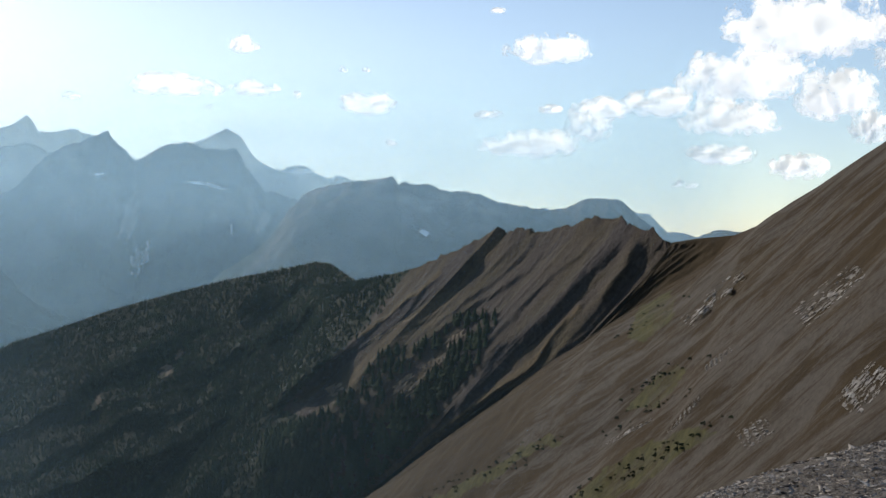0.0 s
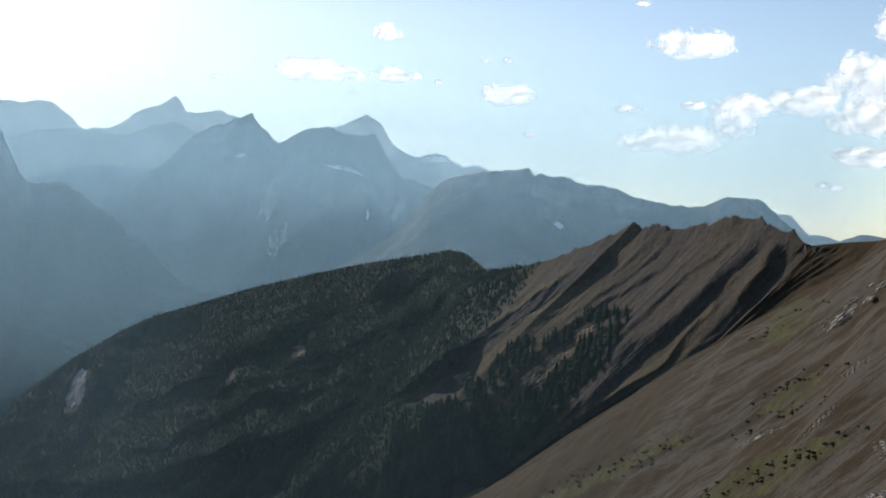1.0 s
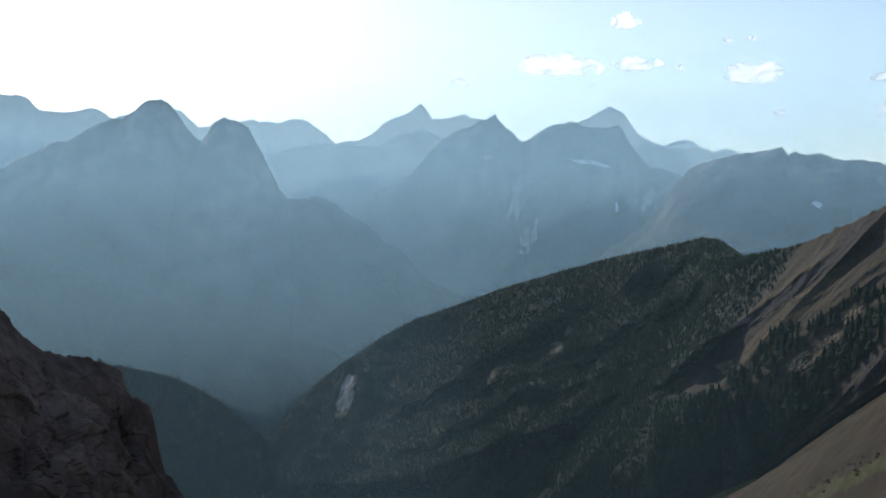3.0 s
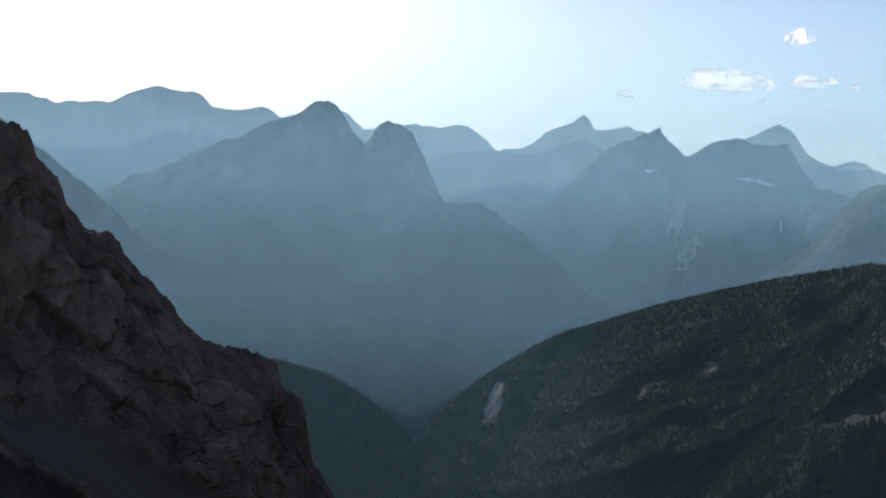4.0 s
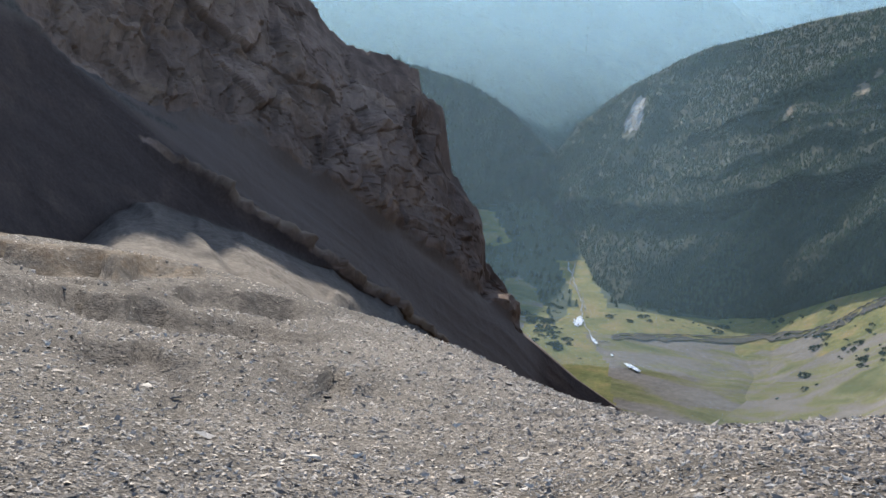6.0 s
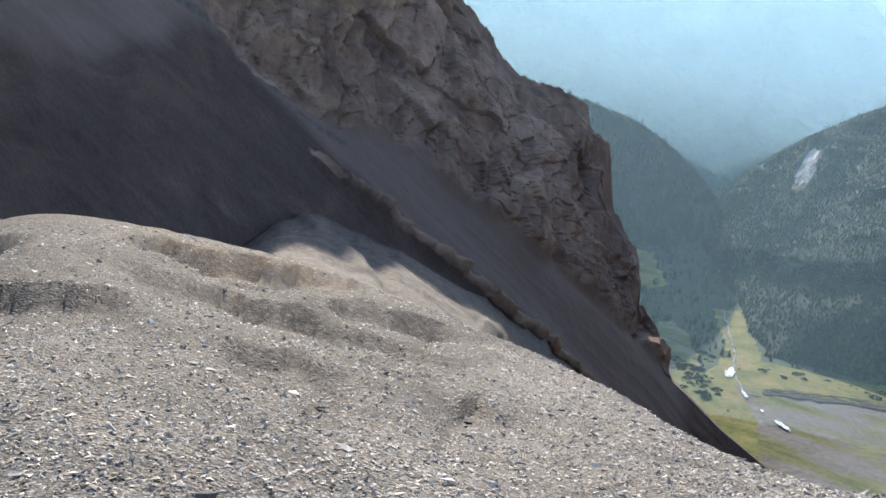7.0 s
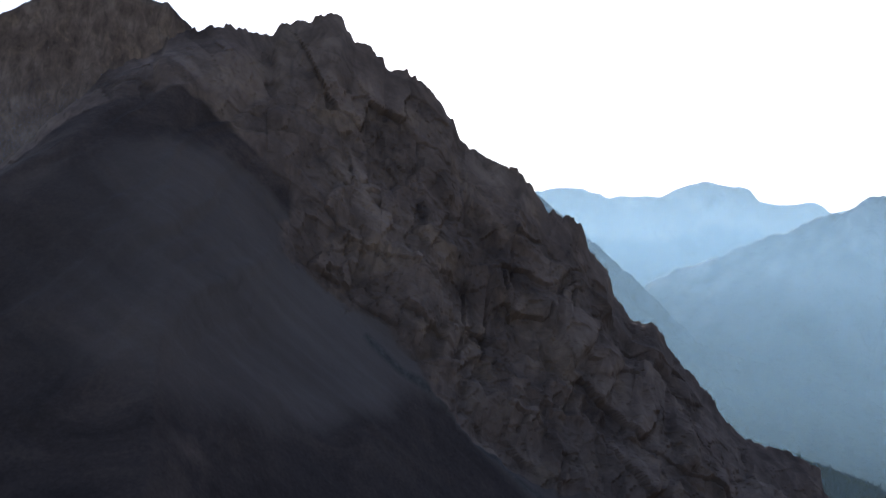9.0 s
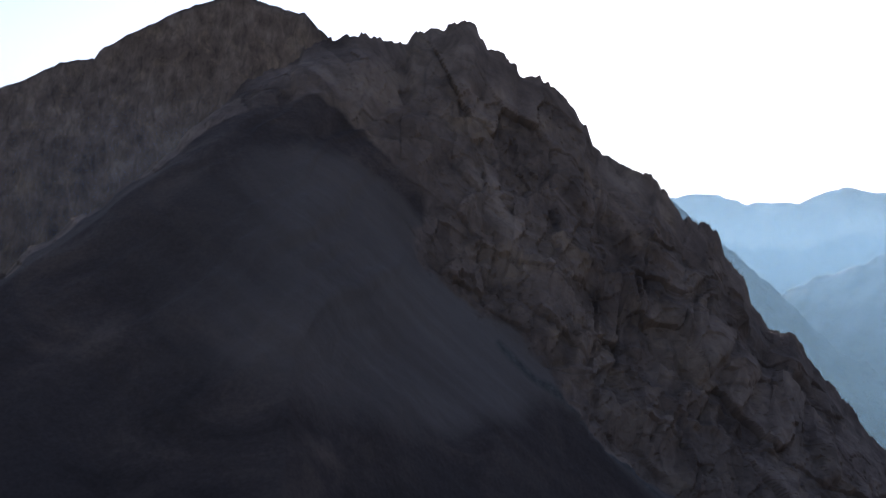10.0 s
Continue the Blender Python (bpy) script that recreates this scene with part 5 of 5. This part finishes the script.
def patch(name, label, category, g, az, el, w, h, material, seed, tilt=0.0, ragged=0.7, lift=1.5, relief=0.6, k=46, parent=None, grain=2.5, drawn=1.0):
    """A ragged patch about w by h degrees that lies on the land g, seen from the lookout at that bearing."""
    ga, ge, gd = (np.degrees(np.arctan2(-g[..., 0], g[..., 1])), np.degrees(np.arctan2(g[..., 2], np.hypot(g[..., 0], g[..., 1]))), np.hypot(g[..., 0], g[..., 1]))
    near = (np.abs(ga - az) < w + 0.6) & (np.abs(ge - el) < w + h + 0.6)
    fa, fe, fd = ga[near], ge[near], gd[near]
    thin = 1 + len(fa) // 2500
    fa, fe, fd = fa[::thin], fe[::thin], fd[::thin]
    s, t = np.meshgrid(np.linspace(-1, 1, k), np.linspace(-1, 1, k))
    c, sn = math.cos(radians(tilt)), math.sin(radians(tilt))
    pa, pe = az - (s * w * c - t * h * sn) / 2, el + (s * w * sn + t * h * c) / 2
    dist = (pa[..., None] - fa) ** 2 + (pe[..., None] - fe) ** 2
    best = np.argpartition(dist, 3, axis=-1)[..., :4]
    wgt = 1 / (np.take_along_axis(dist, best, -1) + 1e-4)
    d = (fd[best] * wgt).sum(-1) / wgt.sum(-1)
    bump = fbm(np.stack([s * 5, t * 5, 0 * s + seed], -1), 4, seed)
    d = d - lift - relief * (bump + 0.4)
    a, e = np.radians(pa), np.radians(pe)
    v = np.stack([-np.sin(a) * d, np.cos(a) * d, np.tan(e) * d], -1)
    keep = s * s + t * t + ragged * 1.3 * fbm(np.stack([s * grain * drawn, t * grain, 0 * s + seed], -1), 4, seed + 3, 0.6) < 0.8
    idx = np.arange(k * k).reshape(k, k)
    ok = keep[:-1, :-1] & keep[1:, :-1] & keep[:-1, 1:] & keep[1:, 1:]
    q = np.stack([idx[:-1, :-1], idx[:-1, 1:], idx[1:, 1:], idx[1:, :-1]], -1)[ok]
    used = np.unique(q)
    remap = np.zeros(k * k, int)
    remap[used] = np.arange(len(used))
    me = bpy.data.meshes.new(name)
    me.from_pydata(v.reshape(-1, 3)[used].tolist(), [], remap[q].tolist())
    me.polygons.foreach_set("use_smooth", np.full(len(me.polygons), True))
    me.materials.append(material)
    me.update()
    ob = new(name, me)
    if parent is not None:
        ob.parent = parent
        ob["label"] = label
        return ob
    return tagged(ob, label, category)


PEAKS = {o.get("label", ""): o for o in bpy.data.objects if o.name.startswith("mountain")}


def on(label):
    ob = PEAKS[label]
    return ob, GRIDS[ob.name]


flat_top, flat_grid = on("blue grey flat-topped mountain with snow ledges")
for q, (az, el, w, h, tilt) in enumerate(((10.9, 2.95, 1.6, 0.22, -6), (10.2, 2.75, 0.9, 0.14, -10), (15.4, 3.3, 0.5, 0.18, 8), (9.6, 0.9, 0.15, 0.5, 0))):
    patch("snow_patch", "thin old snow ledge", "snow patch", flat_grid, az, el, w, h, SNOW, 5 + q, tilt, 1.5, 9, 1, parent=flat_top, grain=4, drawn=1.5)
for q, (az, el, w, h, tilt) in enumerate(((14.0, 1.5, 0.9, 2.6, -14), (13.6, -0.3, 0.8, 1.8, -14), (8.2, 1.2, 0.5, 1.2, -25))):
    patch("rock_gully", "pale bare rock gully", "gully", flat_grid, az, el, w, h, GULLY_ROCK, 25 + q, tilt, 0.9, 12, 1, parent=flat_top, grain=4)
dark_ridge, dark_grid = on("dark blue wooded mountain ridge")
patch("snow_patch", "small old snow patch", "snow patch", dark_grid, 0.85, 0.75, 0.5, 0.28, SNOW, 11, -25, 0.6, 9, 1, parent=dark_ridge)
pyramid, pyramid_grid = on("pale distant pyramid peak with snow on its shoulder")
patch("snow_patch", "snowfield on the far shoulder", "snow patch", pyramid_grid, 6.6, 3.5, 1.4, 0.3, SNOW, 12, 0, 0.7, 12, 1, parent=pyramid)


# the spur's white scar and bare spots
patch("rock_scar", "pale bare rock scar above the valley", "rock scar", front, *SCAR[:4], SCAR_ROCK, 31, SCAR[4], 0.6, 1.5, 1.0, parent=RIDGE_OB)
for q, (az, el, w, h, tilt) in enumerate(SPOTS):
    patch("bare_spot", "bare tan earth among the trees", "bare ground", front, az, el, w, h, TAN, 40 + q, tilt, 1.7, 1.5, 0.4, parent=RIDGE_OB, grain=4.5, drawn=0.6)
slope_grid = GRIDS["slope"]
SLOPE_OB = bpy.data.objects["mountain_slope"]
for q, (az, el, w, h, tilt) in enumerate(((-14.0, -8.1, 1.5, 0.9, 32), (-17.2, -2.0, 3.4, 1.1, 38), (-12.2, -2.2, 3.4, 0.6, 42), (-18.6, -6.0, 2.4, 1.2, 50), (-12.4, -4.9, 1.5, 0.3, 40), (-10.9, -7.4, 2.2, 0.25, 48), (-8.5, -8.2, 2.4, 0.2, 30))):
    patch("rock_outcrop", "pale broken rock outcrop", "outcrop", slope_grid, az, el, w, h, PALE, 60 + q, tilt, 3.6, 0.25, 0.4, 100, parent=SLOPE_OB, grain=13, drawn=0.35)

# last snow and the stream in the valley
VG = VALLEY_GRID
for q, (az, el, w, h, tilt) in enumerate(((24.0, -16.8, 0.55, 0.42, 30), (23.2, -17.62, 0.5, 0.16, -40), (22.3, -18.2, 0.2, 0.1, -30), (21.3, -18.65, 0.9, 0.17, -22))):
    patch("snow_patch", "last bright snow patch beside the stream", "snow patch", VG, az, el, w, h, SNOW, 80 + q, tilt, 0.9, 2.5, 0.5, grain=3.5)


# ---- shrubs on the brown slope ----
def shrub(rng, wide):
    verts, tris = [], []
    for _ in range(90):
        a, r = rng.uniform(0, 6.283), wide * math.sqrt(rng.random())
        h = wide * 0.55 * (1 - (r / wide) ** 2) * rng.uniform(0.5, 1.1)
        c = Vector((r * math.cos(a), r * math.sin(a) * 0.8, h - 0.15))
        k = len(verts)
        for _ in range(3):
            verts.append(c + Vector((rng.uniform(-1, 1), rng.uniform(-1, 1), rng.uniform(-0.7, 1))) * 0.30 * wide)
        tris.append((k, k + 1, k + 2))
    return tri_mesh("shrub", np.array(verts), tris, NEEDLES)


def spot_on(g, az, el):
    ga, ge = np.degrees(np.arctan2(-g[..., 0], g[..., 1])), np.degrees(np.arctan2(g[..., 2], np.hypot(g[..., 0], g[..., 1])))
    return Vector(g.reshape(-1, 3)[np.argmin(((ga - az) ** 2 + (ge - el) ** 2).reshape(-1))])


shrub_rng = random.Random(4)
shrubs = [shrub(shrub_rng, w) for w in (0.5, 0.7, 0.95, 1.3)]
for az, el in ((0.7, -11.3), (-0.4, -10.6), (-1.6, -10.2), (-2.8, -9.86), (-3.6, -9.4), (-4.5, -9.0), (-6.9, -10.6), (-8.3, -10.0), (-9.4, -9.4), (-10.4, -8.8), (-11.2, -8.4), (-8.9, -7.4), (-9.9, -6.8), (-9.7, -5.85), (-10.6, -5.36), (-9.3, -3.2)):
    for _ in range(14):
        run = shrub_rng.gauss(0, 0.9)
        at = spot_on(slope_grid, az + run, el - 0.55 * run + shrub_rng.gauss(0, 0.2))
        ob = new("shrub", shrub_rng.choice(shrubs))
        ob.matrix_basis = pose(at.x, at.y, at.z, 0, 0, shrub_rng.uniform(0, 360))
        tagged(ob, "low dark green juniper shrub on the brown slope", "shrub", "shrubs on the slope")


# ---- stream in the valley ----
def ribbon(name, label, stations, width, material, seed=61):
    """A shallow bed that winds over the valley floor."""
    a = np.array(stations, float)
    u = np.linspace(0, len(a) - 1, 180)
    az, d = np.interp(u, range(len(a)), a[:, 0]), np.interp(u, range(len(a)), a[:, 1])
    az = az + 0.12 * fbm(np.stack([u * 4, 0 * u, 0 * u], -1), 5, seed, 0.6)
    d = d + 4 * fbm(np.stack([u * 3, 0 * u, 0 * u], -1), 5, seed + 4, 0.6)
    mid = np.stack([-np.sin(np.radians(az)) * d, np.cos(np.radians(az)) * d], -1)
    side = np.gradient(mid, axis=0)
    side = np.stack([-side[:, 1], side[:, 0]], -1) / (np.linalg.norm(side, axis=1, keepdims=True) + 1e-9)
    wide = width * np.clip(1 + 1.7 * fbm(np.stack([u * 7, 0 * u + 3, 0 * u], -1), 4, seed + 1, 0.6), 0.08, 3)[:, None]
    rows = []
    for k in (-1, -0.4, 0.4, 1):
        q = mid + side * wide * k
        z = np.array([land_height(x, y) for x, y in q])
        z = np.convolve(np.pad(z, 3, mode="edge"), np.ones(7) / 7, "valid") + (0.8 if abs(k) > 0.5 else 0.5)
        rows.append(np.concatenate([q, z[:, None]], 1))
    return tagged(new(name, sheet(np.stack(rows), material)), label, "stream", kind="structure")


LAND = [g.reshape(-1, 3) for g in (VALLEY_GRID[20:180, 50:200], slope_grid[160::2, 200::2], GRIDS["strip"])]


def land_height(x, y):
    best = []
    for g in LAND:
        k = ((g[:, 0] - x) ** 2 + (g[:, 1] - y) ** 2)
        i = np.argpartition(k, 6)[:6]
        if k[i].min() < 150:
            w = 1 / (k[i] + 0.5)
            best.append((g[i, 2] * w).sum() / w.sum())
    return max(best) if best else FLOOR_Z


def bed_mat(name, dark, light):
    n = Nodes(name)
    return n.done(n.ramp(n.noise(0.25, 6), [(0.35, dark), (0.65, light)]), n.noise(0.6, 5), 0.4, 0.5, 0.95)


BANK, GRAVEL = bed_mat("stream_bank", (0.025, 0.023, 0.02), (0.06, 0.054, 0.045)), bed_mat("stream_gravel", (0.12, 0.12, 0.10), (0.33, 0.33, 0.31))
for k, wide, shift in ((61, 3.6, 0), (71, 1.4, 8)):
    ribbon("stream", "dark cut bank of a small stream", [(9.0, 900 + shift), (9.8, 909 + shift), (11.1, 918 + shift), (12.3, 915 + shift), (13.7, 920 + shift), (15.4, 953 + shift), (18.4, 937 + shift), (20.6, 924 + shift), (22.4, 912 + shift)], wide, BANK, k)
ribbon("stream", "pale braided gravel stream in the meadow", [(22.4, 905), (23.2, 905), (23.8, 950), (23.9, 1000), (24.2, 1060), (24.6, 1130), (24.7, 1165)], 0.45, GRAVEL, 91)
ribbon("stream", "pale braided gravel stream in the meadow", [(23.7, 985), (23.9, 1030), (24.5, 1080), (24.4, 1130), (24.3, 1165)], 0.3, GRAVEL, 95)


# ---- bushes along the valley's meadow and stream ----
for az, d, spread, count in ((26.2, 960, 0.5, 22), (25.6, 925, 0.5, 24), (24.9, 900, 0.4, 20), (25.2, 985, 0.3, 14), (11.1, 855, 0.4, 12), (10.4, 820, 0.5, 12), (13.5, 962, 1.5, 14), (17.5, 985, 2.0, 14), (22.0, 985, 0.8, 8), (19.5, 990, 1.2, 8), (12.5, 900, 1.0, 8), (11.0, 850, 0.9, 8), (13.5, 820, 0.6, 4)):
    for _ in range(count):
        a, r = radians(az + shrub_rng.gauss(0, spread)), d + shrub_rng.gauss(0, 14)
        x, y = -math.sin(a) * r, math.cos(a) * r
        ob = new("shrub", shrub_rng.choice(shrubs))
        ob.matrix_basis = pose(x, y, land_height(x, y), 0, 0, shrub_rng.uniform(0, 360)) @ Matrix.Scale(shrub_rng.uniform(1.8, 4.0), 4)
        tagged(ob, "dark green willow bush in the valley meadow", "bush", "bushes in the valley")


# ---- shale chips on the lookout's ground ----
def chip_mat():
    n = Nodes("shale_chips")
    isle = n.t.nodes.new("ShaderNodeNewGeometry").outputs["Random Per Island"]
    tone = n.ramp(isle, [(0.0, (0.1032, 0.08566, 0.07224)), (0.3, (0.1445, 0.1238, 0.1032)), (0.6, (0.2374, 0.2043, 0.1703)), (0.85, (0.4334, 0.3818, 0.3199)), (1.0, (0.3096, 0.2374, 0.1703))])
    tone = n.mix(1.0, tone, n.ramp(n.noise(60.0, 4), [(0.3, 0.75), (0.7, 1.2)]), "MULTIPLY")
    return n.done(tone, n.noise(120.0, 3), 0.003, 0.5, 0.75)


CHIPS = chip_mat()


def shards(count, seed, az_range, r_range, size):
    """Flat angular chips lying every which way on the scree."""
    r = np.random.default_rng(seed)
    az = np.radians(r.uniform(az_range[0], az_range[1], count))
    d = r_range[0] * (r_range[1] / r_range[0]) ** r.random(count)
    bare = r.random(count) < 0.6 * smooth(28, 42, np.degrees(az)) * smooth(5, 13, d)
    az, d = az[~bare], d[~bare]
    count = len(az)
    x, y = -np.sin(az) * d, np.cos(az) * d
    z = knoll_surface(x, y)
    s = (size + 0.0005 * d) * np.exp(r.normal(0, 0.4, count))
    ang = r.random((count, 1)) * 6.283 + np.array([[0, 2.1, 4.2]]) + r.uniform(-0.5, 0.5, (count, 3))
    rad = s[:, None] * r.uniform(0.6, 1.4, (count, 3)) * np.array([[1.5, 0.8, 0.9]])
    rim = np.stack([rad * np.cos(ang), rad * np.sin(ang), s[:, None] * r.uniform(-0.1, 0.1, (count, 3))], -1)
    tip = np.stack([s * r.uniform(-0.5, 0.5, count), s * r.uniform(-0.5, 0.5, count), s * r.uniform(0.12, 0.35, count)], -1)
    v = np.concatenate([rim, tip[:, None]], 1)
    # tilt each chip
    tx, ty = r.normal(0, 0.25, count), r.normal(0, 0.25, count)
    v[..., 2] += v[..., 0] * tx[:, None] + v[..., 1] * ty[:, None]
    v += np.stack([x, y, z + 0.25 * s], -1)[:, None]
    f = np.array([(0, 1, 3), (1, 2, 3), (2, 0, 3)])
    return v.reshape(-1, 3), (f[None] + (np.arange(count) * 4)[:, None, None]).reshape(-1, 3)


for count, seed, a, rr, size in ((105000, 3, (5, 67), (2.7, 26), 0.0082), (16000, 4, (-26, -6), (5, 20), 0.012)):
    tagged(new("shale_chips", tri_mesh("shale_chips", *shards(count, seed, a, rr, size), CHIPS)), "loose pale grey shale chips on the knoll", "shale chips", kind="stuff")


def stone_mesh(rng):
    bm = bmesh.new()
    bmesh.ops.create_icosphere(bm, subdivisions=1, radius=1.0)
    sq = Vector((rng.uniform(0.8, 1.3), rng.uniform(0.6, 1.0), rng.uniform(0.3, 0.55)))
    for v in bm.verts:
        v.co = Vector(a * b for a, b in zip(v.co, sq)) * rng.uniform(0.75, 1.2)
    me = bpy.data.meshes.new("stone")
    bm.to_mesh(me)
    bm.free()
    me.materials.append(STONE)
    return me


def stone_mat():
    n = Nodes("shale_stone")
    own = n.t.nodes.new("ShaderNodeObjectInfo").outputs["Random"]
    tone = n.ramp(own, [(0.0, (0.06, 0.052, 0.048)), (0.5, (0.13, 0.115, 0.10)), (1.0, (0.24, 0.215, 0.19))])
    return n.done(n.mix(1.0, tone, n.ramp(n.noise(25.0, 6), [(0.3, 0.65), (0.7, 1.25)]), "MULTIPLY"), n.noise(40.0, 5), 0.01, 0.8, 0.85)


STONE = stone_mat()
stone_rng = random.Random(9)
stones = [stone_mesh(stone_rng) for _ in range(8)]
for i in range(280):
    right = i % 7 == 0
    az = radians(stone_rng.uniform(-24, -8) if right else stone_rng.uniform(8, 64))
    d = (7 if right else 3.0) * ((14 if right else 26) / (7 if right else 3.0)) ** stone_rng.random()
    x, y = -math.sin(az) * d, math.cos(az) * d
    z = float(knoll_surface(np.array([x]), np.array([y]))[0])
    size = (0.022 + 0.0006 * d) * math.exp(stone_rng.gauss(0, 0.35))
    ob = new("stone", stones[i % 8])
    ob.matrix_basis = pose(x, y, z + 0.1 * size, stone_rng.uniform(-25, 25), stone_rng.uniform(-25, 25), stone_rng.uniform(0, 360)) @ Matrix.Scale(size, 4)
    ob.parent = KNOLL
